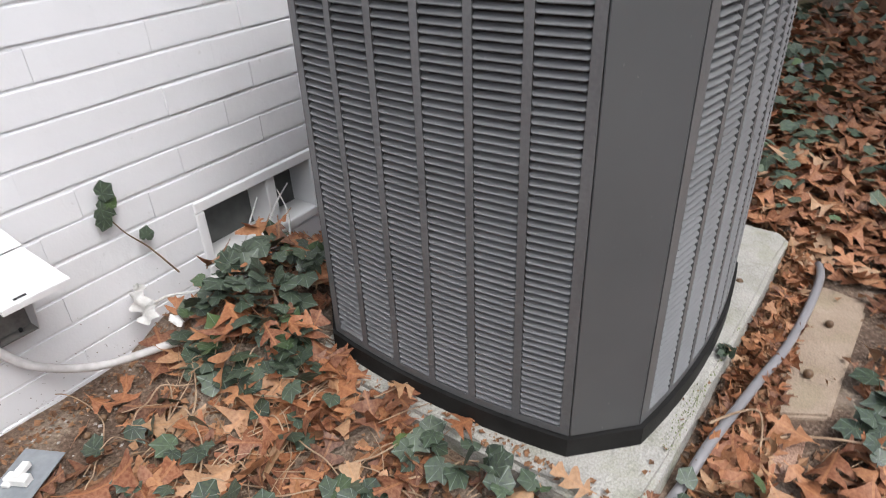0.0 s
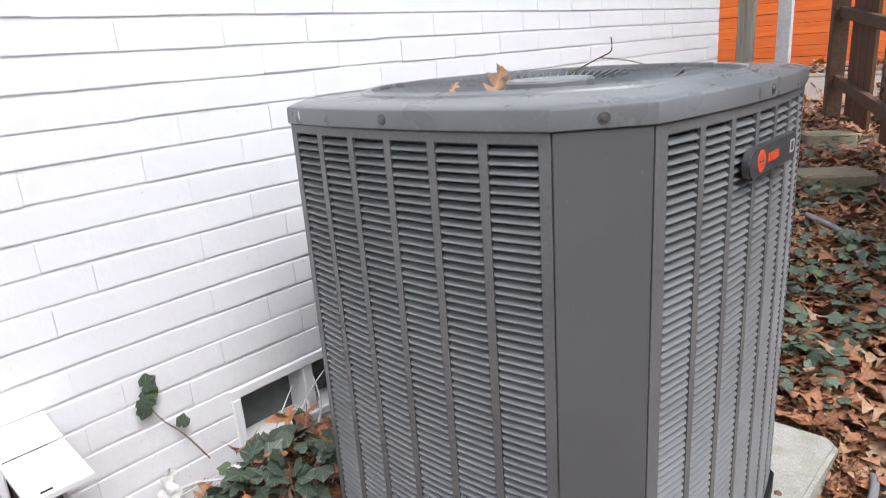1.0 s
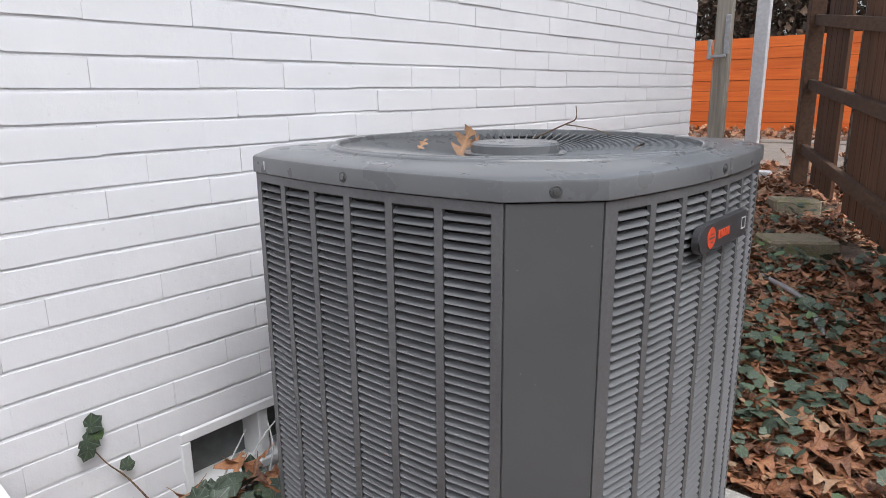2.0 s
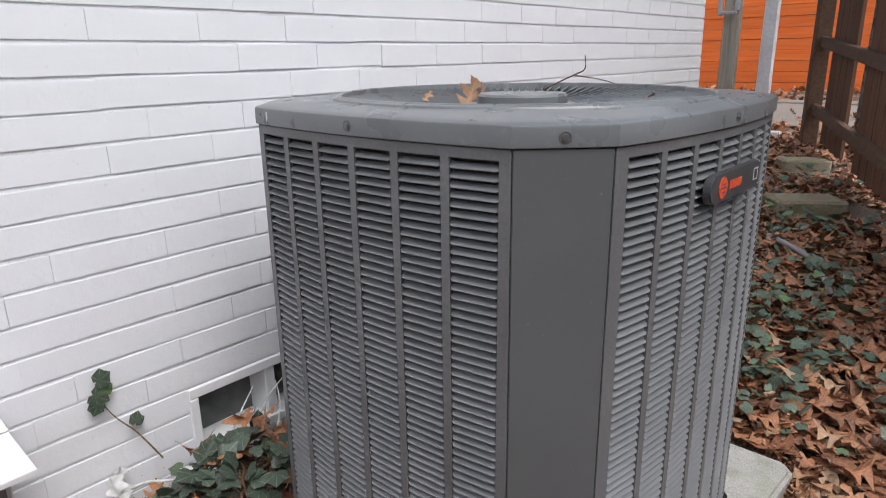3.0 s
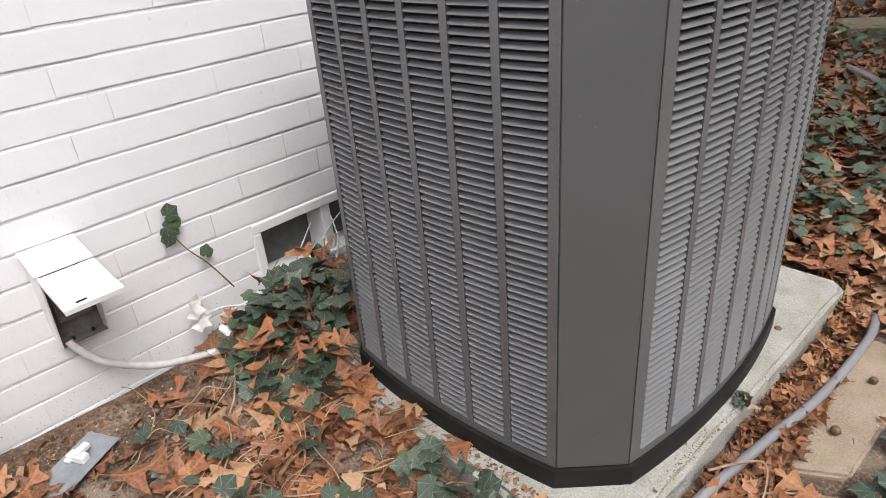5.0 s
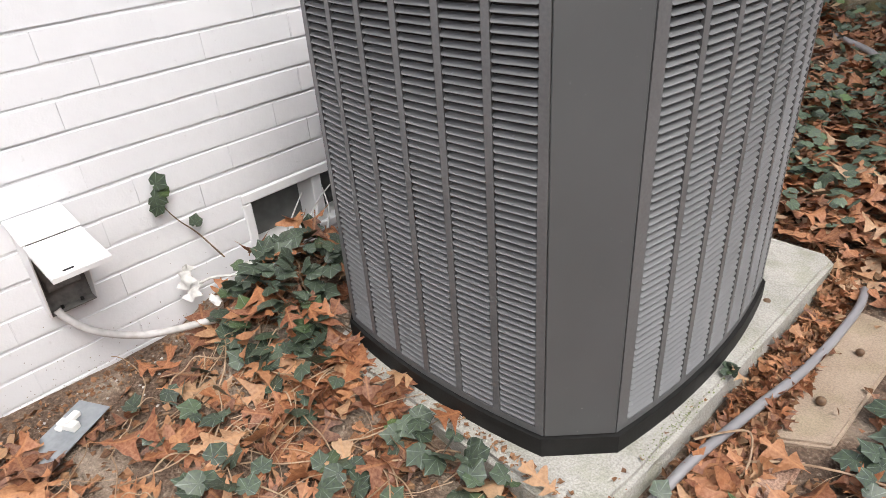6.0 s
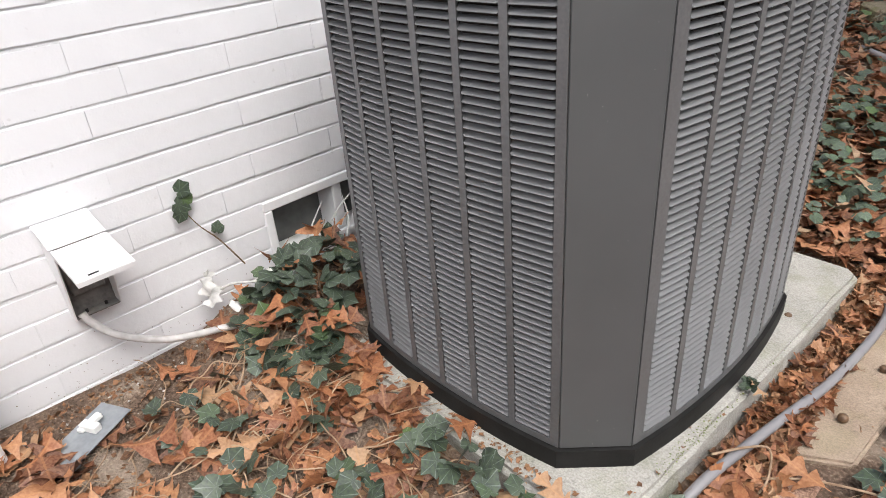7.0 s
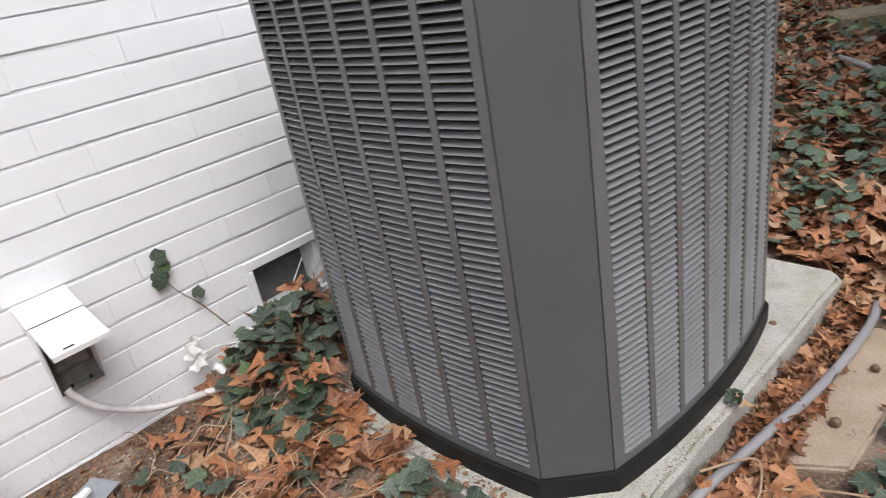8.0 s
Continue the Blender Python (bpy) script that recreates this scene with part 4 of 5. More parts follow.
OAK_MESH = [mesh_of("fallen_leaf", v, f, M_OAK, u, True) for v, f, u in OAK_BASE]
IVY_MESH = [mesh_of("leaf", v, f, M_IVY, u, True) for v, f, u in IVY_BASE]
UNIT_INV = pose(*UNIT_AT[:2], 0, 0, 0, UNIT_RZ).inverted()


def inside_unit(x, y, margin=0.0):
    p = UNIT_INV @ Vector((x, y, 0))
    return -FRONT - CH - margin < p.x < CH + 0.035 + margin and -0.04 - margin < p.y < 2 * CH + SIDE + 0.04 + margin


def on_pad(x, y, margin=0.0):
    p = UNIT_INV @ Vector((x, y, 0))
    return PADX0 - margin < p.x < PADX1 + margin and PADY0 - margin < p.y < PADY1 + margin


def rest(x, y, lift, rng, tilt=22):
    """A pose on the ground there, turned at random."""
    z = max(ground_z(x, y), PAD_TOP if on_pad(x, y) else -9, 0.012 if 1.22 < x < 1.42 and 0.32 < y < 0.96 else -9)
    return pose(x, y, z + lift, rng.gauss(0, tilt), rng.gauss(0, tilt), rng.uniform(0, 360))


def carpet(name, bases, spots, size, material, label, category, seed, lift=(0.0, 0.02), tilt=20):
    rng = random.Random(seed)
    V, F, U, n = [], [], [], 0
    for x, y in spots:
        v, f, u = rng.choice(bases)
        s = rng.uniform(*size)
        m = np.array(rest(x, y, rng.uniform(*lift), rng, tilt))
        pts = np.asarray(v) * s
        V.append(pts @ m[:3, :3].T + m[:3, 3])
        F += [tuple(a + n for a in q) for q in f]
        U += u
        n += len(v)
    ob = new(name, mesh_of(name, np.concatenate(V).tolist(), F, material, U, len(bases) > 2))
    return tagged(ob, label, category, kind="stuff")


def spots(n, x0, x1, y0, y1, rng, keep):
    out = []
    while len(out) < n:
        x, y = rng.uniform(x0, x1), rng.uniform(y0, y1)
        if keep(x, y, rng):
            out.append((x, y))
    return out


def free(x, y, margin=0.03):
    if 0.74 < x < 1.18 and 2.84 < y < 3.27 or 0.57 < x < 0.92 and 3.85 < y < 4.2:
        return False
    return x > 0.02 and not on_pad(x, y, margin)


lr = random.Random(11)


# how much of the ground is covered by leaves
def density_near(x, y, rng):
    if not free(x, y, -0.01):
        p = UNIT_INV @ Vector((x, y, 0))
        if inside_unit(x, y, 0.0) or x < 0.03 or p.x > -0.30 or p.y > 0.3:
            return False
    if 1.21 < x < 1.43 and 0.2 < y < 0.98 and rng.random() < 0.93:
        return False
    d = 0.75 + 0.35 * noise.noise((x * 4, y * 4, 7))
    if x < 0.42 and -0.08 < y < 0.4:
        d = 1.0
    if x < 0.30 and y < -0.20:
        d = 0.06 if x < 0.16 else 0.3
    if x < 0.75 and y < -0.42:
        d *= 0.45
    if y < -0.56:
        d = 0.7
    return rng.random() < d


crumbs = [([(0, 0, 0), (0.5, 0.1, 0.12), (0.35, 0.8, 0.0), (-0.3, 0.6, 0.15)], [(0, 1, 2), (0, 2, 3)], [(0.5, 0), (0.9, 0.2), (0.7, 0.9), (0.2, 0.7)]),
          ([(0, 0, 0), (0.3, 0.3, 0.25), (0.0, 1.0, 0.05), (-0.25, 0.4, 0.2)], [(0, 1, 2), (0, 2, 3)], [(0.5, 0), (0.9, 0.2), (0.7, 0.9), (0.2, 0.7)])]
carpet("leaf_crumbs", crumbs, spots(5600, 0.02, 1.9, -1.1, 1.1, lr, lambda x, y, r: free(x, y, 0) and (math.hypot(x - 0.46, y + 0.42) > 0.13 or r.random() < 0.25) and (x > 0.16 or r.random() < 0.25) and (not (1.22 < x < 1.43 and 0.3 < y < 0.98) or r.random() < 0.08)), (0.008, 0.034), M_CHIP, "crumbled brown leaf litter and bark bits on soil", "leaf litter", 1, (0.0, 0.010), 25)
carpet("fallen_leaves", OAK_MID, spots(520, 0.03, 1.5, -0.95, 0.6, lr, density_near), (0.05, 0.095), M_OAKS, "layer of rust-brown fallen oak leaves on soil", "fallen leaves", 2, (0.0, 0.012), 16)
carpet("fallen_leaves", OAK_LOW, spots(6200, -0.1, 2.7, 0.9, 5.2, lr, lambda x, y, r: free(x, y) and x > 0.03), (0.06, 0.125), M_OAK_LIT, "thick carpet of orange fallen oak leaves behind the unit", "fallen leaves", 3, (0.0, 0.025), 9)
carpet("fallen_leaves", OAK_LOW, spots(1500, 0.95, 1.95, 1.02, 2.9, lr, lambda x, y, r: free(x, y)), (0.07, 0.13), M_OAK_LIT, "broad orange fallen oak leaves lying flat between unit and fence", "fallen leaves", 8, (0.02, 0.04), 8)
carpet("fallen_leaves", OAK_MID, spots(900, 1.42, 2.8, -1.2, 1.2, lr, lambda x, y, r: True), (0.06, 0.12), M_OAK_LIT, "thick carpet of orange fallen oak leaves beside the slab", "fallen leaves", 4, (0.0, 0.03), 22)
carpet("fallen_leaves", OAK_MID, spots(330, 1.14, 1.27, 0.15, 1.05, lr, lambda x, y, r: free(x, y, 0.015)), (0.03, 0.075), M_OAKS, "broken brown leaves packed between pad and conduit", "fallen leaves", 5, (0.0, 0.02), 30)
carpet("fallen_leaves", OAK_LOW, spots(1500, -4, 4, 5.2, 9.5, lr, lambda x, y, r: not 5.7 < y < 7.7 or r.random() < 0.12), (0.08, 0.16), M_OAKS, "brown fallen leaves by the far fences", "fallen leaves", 6, (0.0, 0.03), 22)

carpet("fallen_leaves", OAK_LOW, spots(4200, 0.1, 7.5, -6.0, 8.0, lr, lambda x, y, r: not (x < 2.6 and -1.1 < y < 5.2) and not (x < 3 and 5.7 < y < 7.7)), (0.10, 0.17), M_OAKS, "scattered brown fallen leaves over the yard", "fallen leaves", 7, (0.0, 0.03), 20)

# moss along the base and crumbs on the pad
UNIT_M = UNIT_INV.inverted()


def pad_spots(n, u0, u1, v0, v1, rng):
    return [tuple((UNIT_M @ Vector((rng.uniform(u0, u1), rng.uniform(v0, v1), 0))).xy) for _ in range(n)]


carpet("moss", crumbs, pad_spots(260, 0.132, 0.156, 0.14, 0.66, lr) + pad_spots(160, 0.125, 0.150, 0.10, 0.30, lr), (0.002, 0.0055), M_MOSS, "bright green moss along the pad beside the base", "moss", 71, (0.0, 0.004), 40)
carpet("leaf_crumbs", crumbs, pad_spots(24, 0.12, 0.16, -0.05, 1.0, lr) + pad_spots(110, 0.170, 0.215, 0.02, 0.95, lr) + pad_spots(50, -0.1, 0.1, -0.06, -0.03, lr) + pad_spots(70, -0.55, -0.1, -0.06, -0.03, lr), (0.004, 0.016), M_CHIP, "brown crumbs of leaf lying on the concrete pad", "leaf litter", 72, (0.0, 0.004), 20)

carpet("leaf_crumbs", crumbs, spots(420, 0.0, 0.07, -1.0, -0.05, lr, lambda x, y, r: True), (0.005, 0.018), M_CHIP, "dark crumbs of bark along the foot of the wall", "leaf litter", 74, (0.0, 0.006), 25)
carpet("leaf_crumbs", crumbs, spots(1500, 1.13, 1.265, 0.10, 1.05, lr, lambda x, y, r: free(x, y, 0.01)), (0.008, 0.028), M_CHIP, "curled brown leaf scraps packed beside the pad", "leaf litter", 73, (0.0, 0.02), 40)

# fine dry straw and twig ends among the leaves
def straw(n, seed):
    rng = random.Random(seed)
    V, F = [], []
    while n:
        x, y = rng.uniform(0.16, 1.5), rng.uniform(-0.85, 0.35)
        if not free(x, y, 0.01) or inside_unit(x, y, 0.02):
            continue
        n -= 1
        w, ln, r = rng.uniform(0, 6.28), rng.uniform(0.03, 0.13), rng.uniform(0.0005, 0.0011)
        p0, k = Vector((x, y, ground_z(x, y) + rng.uniform(0.012, 0.04))), len(V)
        bow = rng.uniform(-0.25, 0.25)
        for q in (0.0, 0.5, 1.0):
            c = p0 + Vector((math.cos(w + bow * q), math.sin(w + bow * q), rng.uniform(-0.1, 0.12))) * ln * q
            side = Vector((-math.sin(w), math.cos(w), 0)) * r
            V += [tuple(c - side), tuple(c + side), tuple(c + Vector((0, 0, 1.6 * r)))]
        for q in (0, 3):
            F += [(k + q + a, k + q + b, k + q + 3 + b, k + q + 3 + a) for a, b in ((0, 1), (1, 2), (2, 0))]
    tagged(new("dry_straw", mesh_of("dry_straw", V, F, M_VINE)), "thin pale dry stalks strewn over the leaves", "straw", kind="stuff")


straw(130, 91)

# larger leaves that lie on top, one by one
for x, y in spots(215, 0.08, 1.30, -0.75, 0.40, lr, lambda x, y, r: density_near(x, y, r) and (x < 0.5 or y < 0.03)) + spots(13, 0.08, 0.40, -0.06, 0.30, lr, lambda x, y, r: not inside_unit(x, y, 0.0)) + spots(14, 0.34, 0.62, -0.16, 0.0, lr, lambda x, y, r: free(x, y, 0.02)) + spots(7, 0.34, 0.47, -0.04, 0.06, lr, lambda x, y, r: not inside_unit(x, y, 0.015)) + spots(60, 1.10, 1.5, -0.4, 0.34, lr, lambda x, y, r: free(x, y, 0.03)) + spots(70, 1.15, 1.75, 0.35, 1.5, lr, lambda x, y, r: free(x, y, 0.04) and not (1.23 < x < 1.42 and 0.3 < y < 0.97)):
    s = lr.uniform(0.075, 0.14)
    o = new("fallen_leaf", lr.choice(OAK_MESH))
    lift = lr.uniform(0.035, 0.075) if math.hypot((x - 0.25) / 0.16, (y - 0.04) / 0.2) < 1 else lr.uniform(0.006, 0.02)
    o.matrix_world = rest(x, y, lift, lr, 16) @ Matrix.Diagonal((s, s, s, 1))
    tagged(o, "curled orange-brown fallen oak leaf lying on litter", "leaf", "fallen oak leaves")


def ivy_plant(at, leaves, spread, label, seed, height, size=(0.045, 0.075), stems=5, z_of=None):
    """Ivy: trailing stems and many single leaves on them, held up to the light."""
    rng = random.Random(seed)
    gz = ground_z(at[0], at[1])
    t = thing("ivy", (at[0], at[1], gz), label, "ivy", "ivy plants")
    for k in range(stems):
        w = rng.uniform(0, 6.28)
        pts = []
        for j in range(5):
            x, y = at[0] + spread[0] * 0.9 * j / 4 * math.cos(w + 0.2 * j), at[1] + spread[1] * 0.9 * j / 4 * math.sin(w + 0.2 * j)
            x = max(x, 0.02)
            pts.append((x - at[0], y - at[1], ground_z(x, y) - gz + 0.01 + height * 0.4 * (1 - j / 4)))
        part("stem", tube(pts, 0.0022, 5, 0.5), M_STEM, t)
    made = 0
    while made < leaves:
        a, r = rng.uniform(0, 6.28), math.sqrt(rng.random())
        x, y = at[0] + spread[0] * r * math.cos(a), at[1] + spread[1] * r * math.sin(a)
        if x < 0.03 or inside_unit(x, y, 0.02):
            continue
        made += 1
        s = 0.84 * rng.uniform(*size)
        z = ground_z(x, y) + height * (1 - r * r) * rng.uniform(0.4, 1.0) + 0.025
        if on_pad(x, y):
            z = max(z, PAD_TOP + 0.02)
        o = under(new("leaf", rng.choice(IVY_MESH)), t)
        o.matrix_basis = pose(x - at[0], y - at[1], z - gz, rng.gauss(12, 24), rng.gauss(8, 24), rng.uniform(0, 360)) @ Matrix.Diagonal((s, s, s, 1))


ivy_plant((0.25, 0.04), 165, (0.18, 0.23), "dense dark green ivy heaped between wall and unit", 41, 0.09, (0.04, 0.068), 8)
ivy_plant((0.17, 0.24), 20, (0.12, 0.12), "dark green ivy below the foundation vent", 42, 0.03)
ivy_plant((0.39, 0.03), 22, (0.10, 0.09), "ivy leaves filling the gap beside the base", 52, 0.04, (0.045, 0.065), 3)
ivy_plant((0.42, -0.13), 14, (0.14, 0.09), "small ivy sprays at the corner of the base", 43, 0.04, (0.04, 0.06))
ivy_plant((0.28, -0.33), 13, (0.13, 0.13), "scattered ivy leaves over dry vines", 44, 0.03, (0.04, 0.06))
ivy_plant((0.56, -0.38), 18, (0.13, 0.08), "low ivy clump on bare soil", 45, 0.04, (0.045, 0.065))
ivy_plant((0.72, -0.24), 11, (0.10, 0.07), "small ivy clump among oak leaves", 46, 0.035, (0.045, 0.065))
ivy_plant((0.84, -0.095), 30, (0.19, 0.045), "ivy trailing along the pad's front edge", 47, 0.06, (0.045, 0.06))
ivy_plant((1.24, 0.04), 16, (0.10, 0.10), "ivy sprigs beside the pad's corner", 48, 0.03, (0.04, 0.055))
ivy_plant((1.135, 0.40), 9, (0.025, 0.04), "tiny bright green weed at the pad's edge", 49, 0.03, (0.02, 0.035), 2)
ivy_plant((1.52, 0.35), 34, (0.14, 0.28), "ivy over leaves beside the stone slab", 50, 0.05)
ivy_plant((1.42, 0.08), 20, (0.12, 0.10), "ivy patch on orange leaves", 51, 0.04)

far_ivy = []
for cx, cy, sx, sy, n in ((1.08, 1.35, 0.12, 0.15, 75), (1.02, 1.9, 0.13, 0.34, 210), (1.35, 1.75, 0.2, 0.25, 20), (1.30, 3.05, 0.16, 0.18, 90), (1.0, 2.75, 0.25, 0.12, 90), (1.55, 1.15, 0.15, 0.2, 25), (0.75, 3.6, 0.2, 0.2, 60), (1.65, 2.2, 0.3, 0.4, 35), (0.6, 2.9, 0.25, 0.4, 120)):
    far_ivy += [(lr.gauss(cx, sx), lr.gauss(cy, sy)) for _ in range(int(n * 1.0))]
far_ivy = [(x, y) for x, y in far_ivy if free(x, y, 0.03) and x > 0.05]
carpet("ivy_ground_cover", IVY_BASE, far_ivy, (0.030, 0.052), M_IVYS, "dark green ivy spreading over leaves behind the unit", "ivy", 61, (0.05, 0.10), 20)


# ivy shoot climbing the wall
def wall_shoot():
    t = thing("ivy_shoot", (0.012, -0.08, 0.15), "young ivy shoot climbing the white brick wall", "ivy")
    t.matrix_world = WALL_M @ pose(0.010, -0.050, 0.198)
    part("stem", tube([(0.03, 0.03, -0.02), (0.012, -0.01, 0.06), (0.006, -0.045, 0.11), (0.004, -0.068, 0.155), (0.004, -0.078, 0.185)], 0.0022, 6, 0.5), M_STEM, t)
    for dy, dz, s, tilt in ((-0.076, 0.215, 0.042, 20), (-0.088, 0.190, 0.045, -40), (-0.066, 0.185, 0.040, 70), (-0.080, 0.168, 0.036, -120), (-0.012, 0.085, 0.034, 60)):
        o = under(new("leaf", IVY_MESH[abs(tilt) % 6]), t)
        o.matrix_basis = pose(0.014, dy, dz, 0, 78, 0) @ pose(0, 0, 0, 0, 0, tilt) @ Matrix.Diagonal((s, s, s, 1))


wall_shoot()

# paint-splashed vine and flakes
tagged(part("painted_vine", tube([(0.03, -0.12, 0.14), (0.07, -0.09, 0.165), (0.12, -0.06, 0.175), (0.17, -0.02, 0.185), (0.21, 0.02, 0.20)], 0.0035, 6, 0.6), M_VINE_WHITE), "white paint-splashed dead vine stem", "vine")
for pts in ([(0.10, 0.10, 0.17), (0.06, 0.17, 0.21), (0.03, 0.24, 0.255)], [(0.13, 0.14, 0.17), (0.07, 0.25, 0.225), (0.02, 0.36, 0.245)], [(0.16, 0.2, 0.17), (0.10, 0.27, 0.21), (0.03, 0.31, 0.25)]):
    tagged(part("dead_vine", tube(pts, 0.0032, 6, 0.5), M_VINE_WHITE), "pale dead vine reaching up to the vent", "vine", "dead vines")
frng = random.Random(5)
PAINTED_MESH = [mesh_of("leaf", *crumple, M_VINE_WHITE, smooth=True) for crumple in (
    [(([(x, y, z + 0.22 * math.sin(7 * x + k) * math.cos(6 * y + 2 * k)) for x, y, z in v]), f) for k, (v, f, u) in enumerate(IVY_FINE)])]


def painted_leaf(x, y, z, s, rx, ry, rz):
    o = new("painted_leaf", frng.choice(PAINTED_MESH))
    o.matrix_world = pose(x, y, z, rx, ry, rz) @ Matrix.Diagonal((s, s, s, 1))
    tagged(o, "crumpled ivy leaf crusted with white paint", "leaf", "paint-crusted leaves")


for x, y, z, s, rx, ry, rz in ((0.030, -0.150, 0.172, 0.046, 25, 60, -50), (0.042, -0.140, 0.160, 0.050, -25, 50, -20), (0.052, -0.150, 0.148, 0.044, 10, 40, -70), (0.022, -0.128, 0.186, 0.030, -10, 70, 0),
                               (0.120, -0.128, 0.142, 0.034, -20, 25, -30), (0.170, -0.050, 0.215, 0.024, 25, 20, -50)):
    painted_leaf(x, y, z, s, rx, ry, rz)

# earth splashed up on the foot of the wall
def splash(seed):
    rng = random.Random(seed)
    V, F = [], []
    for _ in range(420):
        y, z, r = rng.uniform(-0.95, 0.05), 0.005 + rng.expovariate(1 / 0.05), rng.uniform(0.0003, 0.0015)
        k, n = len(V), rng.randint(5, 7)
        V += [(0.0015 + r * 0.3, y, z)] + [(0.0005, y + r * rng.uniform(0.6, 1.3) * math.cos(6.283 * j / n), z + r * rng.uniform(0.6, 1.3) * math.sin(6.283 * j / n)) for j in range(n)]
        F += [(k, k + 1 + j, k + 1 + (j + 1) % n) for j in range(n)]
    o = new("dirt_specks", mesh_of("dirt_specks", V, F, M_SOIL))
    o.matrix_world = WALL_M
    tagged(o, "specks of brown earth splashed on the white brick", "dirt", kind="stuff")


splash(17)

# dry vines across the litter
for k in range(115):
    x, y = lr.uniform(0.18, 0.95), lr.uniform(-0.65, -0.06)
    a, ln = lr.uniform(-0.6, 2.2), lr.uniform(0.08, 0.28)
    bend = lr.uniform(-0.9, 0.9)
    pts = []
    for j in range(6):
        px, py = x + ln * j / 5 * math.cos(a + bend * j / 5), y + ln * j / 5 * math.sin(a + bend * j / 5)
        if on_pad(px, py):
            break
        pts.append((px, py, ground_z(px, py) + 0.014 + 0.035 * math.sin(math.pi * j / 5) * lr.random()))
    if len(pts) > 2:
        tagged(part("dry_vine", tube(pts, lr.uniform(0.0009, 0.0024), 5, 0.6), M_VINE), "thin dry tan vine stem lying over litter", "vine", "dry vines")
for pts in ([(1.16, 0.20, 0.06), (1.20, 0.26, 0.055), (1.235, 0.275, 0.06), (1.25, 0.235, 0.03), (1.245, 0.20, 0.015)], [(1.24, 0.24, 0.02), (1.32, 0.29, 0.025), (1.45, 0.31, 0.04), (1.6, 0.30, 0.03)], [(1.33, 0.95, 0.02), (1.42, 1.05, 0.06), (1.5, 1.02, 0.05)]):
    tagged(part("dry_vine", tube(pts, 0.0026, 6, 0.7), M_VINE), "tan dry vine looping over the conduit", "vine", "dry vines")


# debris on the lid
def on_lid(u, v, z):
    return pose(*UNIT_AT, UNIT_TILT, UNIT_LEAN, UNIT_RZ) @ Vector((u, v, Z1 + z))


lp = [on_lid(FX - 0.07, FY + 0.12, 0.020), on_lid(FX - 0.01, FY + 0.11, 0.045), on_lid(FX + 0.05, FY + 0.10, 0.068), on_lid(FX + 0.08, FY + 0.09, 0.080)]
twig = thing("twig", lp[0], "small forked grey twig lying on the fan guard", "twig")
part("stem", tube([p - lp[0] for p in lp] + [on_lid(FX + 0.085, FY + 0.08, 0.105) - lp[0]], 0.002, 5, 0.5), M_STEM, twig)
part("side_shoot", tube([lp[2] - lp[0], on_lid(FX + 0.09, FY + 0.13, 0.060) - lp[0], on_lid(FX + 0.13, FY + 0.15, 0.047) - lp[0]], 0.0015, 5, 0.5), M_STEM, twig)
for u, v, s, rx, ry, rz in ((-0.105, -0.03, 0.080, 65, 20, 30), (-0.090, -0.01, 0.062, 75, -30, 100), (-0.19, -0.06, 0.034, 40, 10, 10), (0.20, 0.12, 0.036, 30, 20, 250)):
    o = new("fallen_leaf", OLD_MESH[int(abs(rz)) % 8])
    o.matrix_world = Matrix.Translation(on_lid(FX + u, FY + v, 0.026)) @ pose(0, 0, 0, rx, ry, rz) @ Matrix.Diagonal((s, s, s, 1))
    tagged(o, "crumpled brown oak leaf caught on the fan guard", "leaf", "leaves on the fan guard")

# acorns, nuts and pebbles
acorn_bm, _ = lathe([(0.0, 0.0), (0.006, 0.002), (0.0095, 0.008), (0.009, 0.013), (0.005, 0.017), (0.0, 0.018)], 12)
ACORN = from_bm("acorn", acorn_bm, M_ACORN, True)
for x, y, s in ((1.126, 0.706, 1.0), (1.308, 0.493, 1.1), (1.335, 0.70, 1.0), (1.17, 0.36, 0.9), (0.12, -0.44, 1.0), (0.10, -0.32, 0.9), (0.13, -0.30, 1.0), (0.15, -0.27, 0.9), (0.11, -0.36, 0.8), (1.21, 0.66, 0.9), (1.19, 0.82, 0.9), (1.07, 0.965, 0.8)):
    o = new("acorn", ACORN)
    z = PAD_TOP if on_pad(x, y) else (0.012 if 1.25 < x < 1.40 and 0.40 < y < 0.92 else ground_z(x, y))
    o.matrix_world = pose(x, y, z - 0.001, lr.uniform(-20, 20), lr.uniform(-20, 20), lr.uniform(0, 360)) @ Matrix.Diagonal((s, s, s, 1))
    tagged(o, "small brown acorn on the ground", "acorn", "fallen acorns")


def pebbles():
    rng = random.Random(17)
    verts, faces = [], []
    for _ in range(170):
        x, y = abs(rng.gauss(0.05, 0.07)) + 0.015, rng.uniform(-0.66, -0.18)
        if rng.random() < 0.3:
            x, y = rng.uniform(0.35, 0.9), rng.uniform(-0.7, -0.15)
        s = rng.choice((0.0015, 0.002, 0.002, 0.003, 0.0045))
        z = ground_z(x, y) + s * 0.3
        n = len(verts)
        verts += [(x + s * a * rng.uniform(0.7, 1.4), y + s * b * rng.uniform(0.7, 1.4), z + s * c * rng.uniform(0.6, 1)) for a, b, c in ((1, 0, 0), (-1, 0, 0), (0, 1, 0), (0, -1, 0), (0, 0, 1), (0, 0, -1))]
        faces += [(n + a, n + b, n + c) for a in (0, 1) for b in (2, 3) for c in (4, 5)]
    tagged(new("gravel_bits", mesh_of("gravel_bits", verts, faces, M_PEBBLE)), "pale grit and paint chips along the wall's foot", "gravel", kind="stuff")


pebbles()


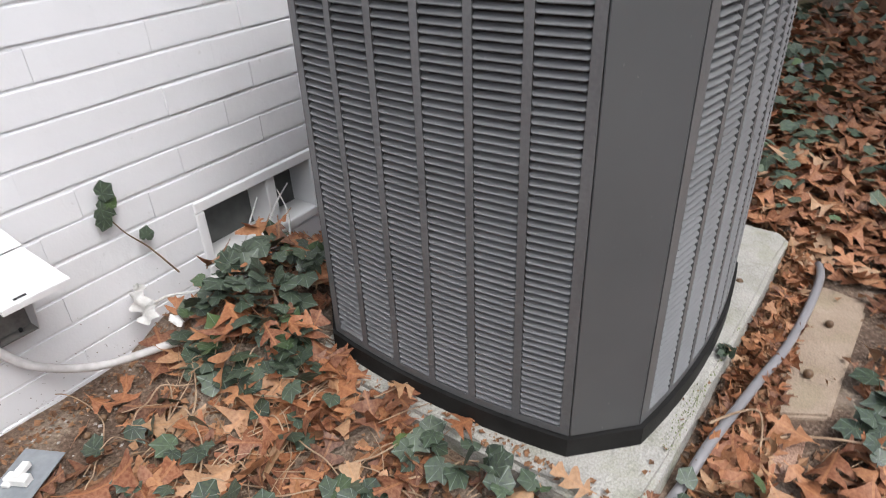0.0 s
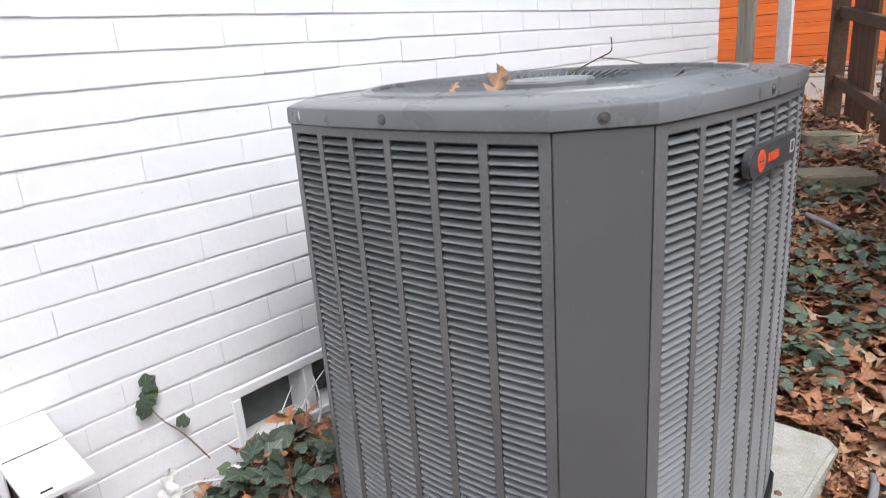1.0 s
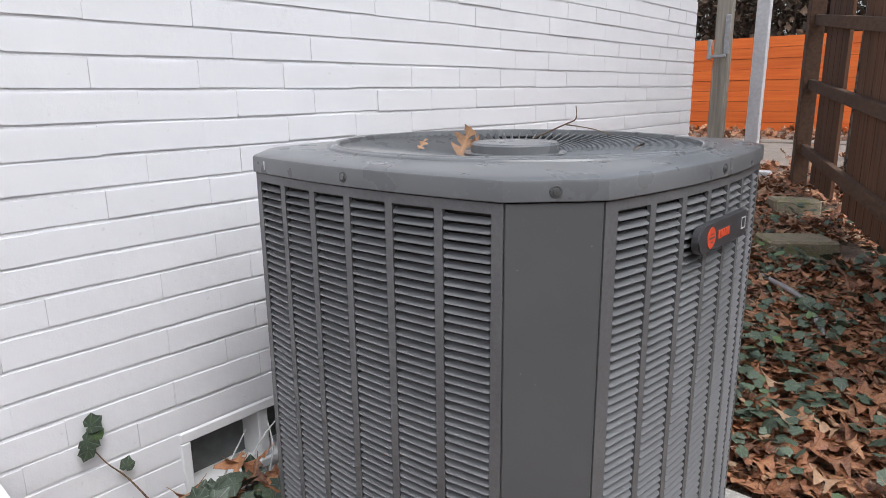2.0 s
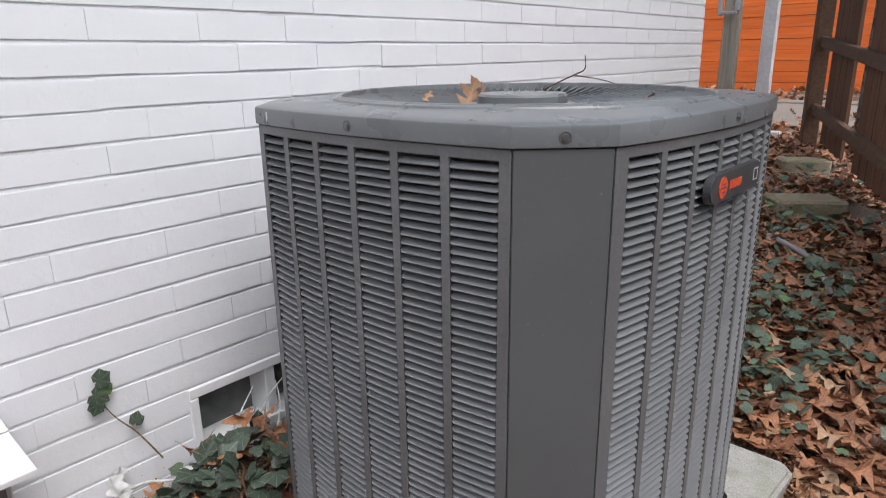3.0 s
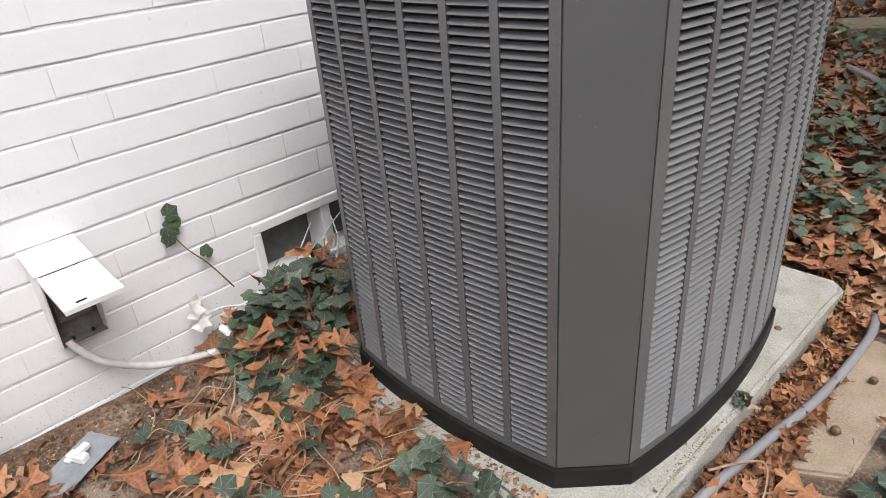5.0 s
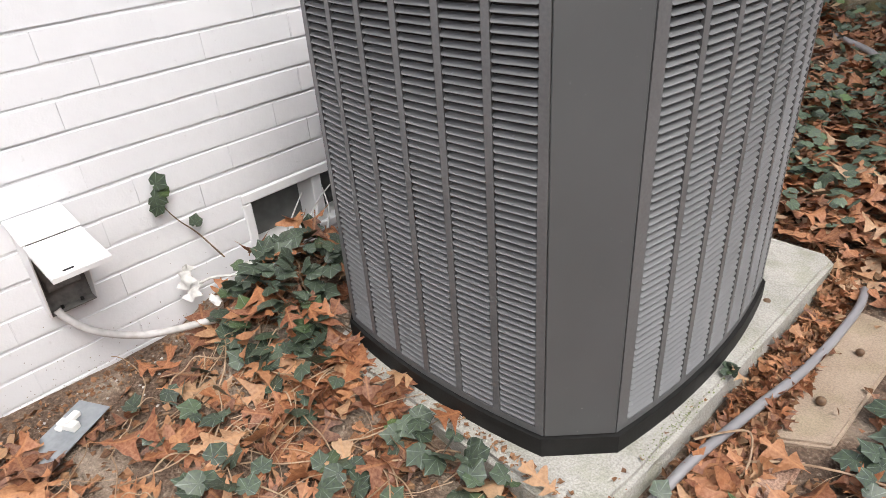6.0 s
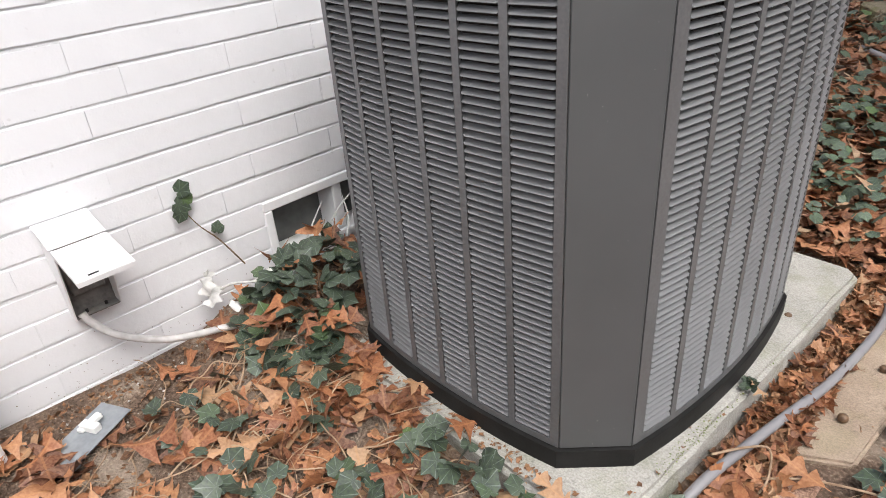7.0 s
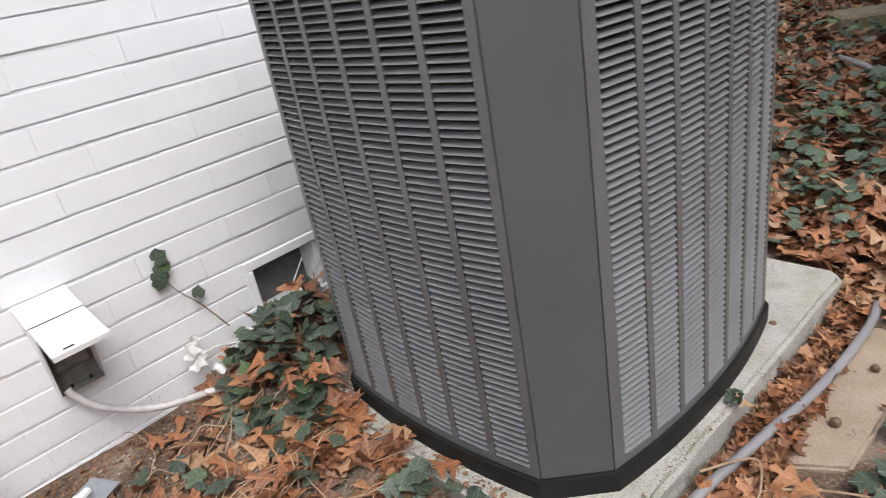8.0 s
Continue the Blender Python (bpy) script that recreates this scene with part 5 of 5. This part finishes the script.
# ---- bricks of the wall ----
def brick_mesh(length, height=COURSE, seam=True):
    """One painted brick: rounded arrises, a little pillowed."""
    bm = bmesh.new()
    add_box(bm, (-0.02, 0.0007 if seam else 0.0, 0.0016), (0.0, length - (0.0007 if seam else 0.0), height - 0.0016))
    front = [e for e in bm.edges if all(v.co.x > -0.001 for v in e.verts)]
    level = [e for e in front if abs(e.verts[0].co.z - e.verts[1].co.z) < 1e-4]
    bmesh.ops.bevel(bm, geom=level, offset=0.0030, segments=2, affect="EDGES")
    if not seam:
        return from_bm("brick", bm, M_BRICK)
    ends = [e for e in bm.edges if all(v.co.x > -0.0042 for v in e.verts) and abs(e.verts[0].co.y - e.verts[1].co.y) < 1e-4]
    bmesh.ops.bevel(bm, geom=ends, offset=0.0018, segments=2, affect="EDGES")
    return from_bm("brick", bm, M_BRICK)


def lay_bricks():
    rng = random.Random(3)
    cache = {}
    rest_v, rest_f = [], []
    k0 = -1
    for k in range(k0, 38):
        z = JOINT0 + k * COURSE
        shift = 0.0790 if k % 2 else 0.2245
        n0 = math.ceil((WALL_NEAR - shift) / BRICK)
        y = shift + n0 * BRICK
        while y < WALL_END:
            y1 = min(y + BRICK, WALL_END)
            spans = [(y, y1)]
            if z < VENT_OUT[3] - 0.012 and z + COURSE > VENT_OUT[2] + 0.004:
                spans = [(a, b) for a, b in ((y, min(y1, VENT_OUT[0])), (max(y, VENT_OUT[1]), y1)) if b - a > 0.012]
            for a, b in spans:
                ln = round(b - a, 4)
                if ln < 0.012:
                    continue
                out, drop = rng.uniform(-0.0014, 0.0014), rng.uniform(-0.0012, 0.0012)
                near = -0.95 < a < 1.35 and z < 1.5
                # thick paint has closed most of the upright joints
                seam = rng.random() < 0.36
                out *= 1.0 if seam else 0.35
                if (ln, seam) not in cache:
                    cache[ln, seam] = brick_mesh(ln, COURSE, seam)
                if near:
                    under(new("brick", cache[ln, seam]), house_wall).matrix_basis = pose(out, a, z + drop, rng.uniform(-0.35, 0.35), 0, 0)
                else:
                    me, n = cache[ln, seam], len(rest_v)
                    rest_v.extend([(v.co.x + out, v.co.y + a, v.co.z + z + drop) for v in me.vertices])
                    rest_f.extend([tuple(q + n for q in p.vertices) for p in me.polygons])
            y += BRICK
    ob = under(new("bricks", mesh_of("bricks", rest_v, rest_f, M_BRICK)), house_wall)
    tagged(ob, "courses of white painted bricks", kind="stuff")


lay_bricks()
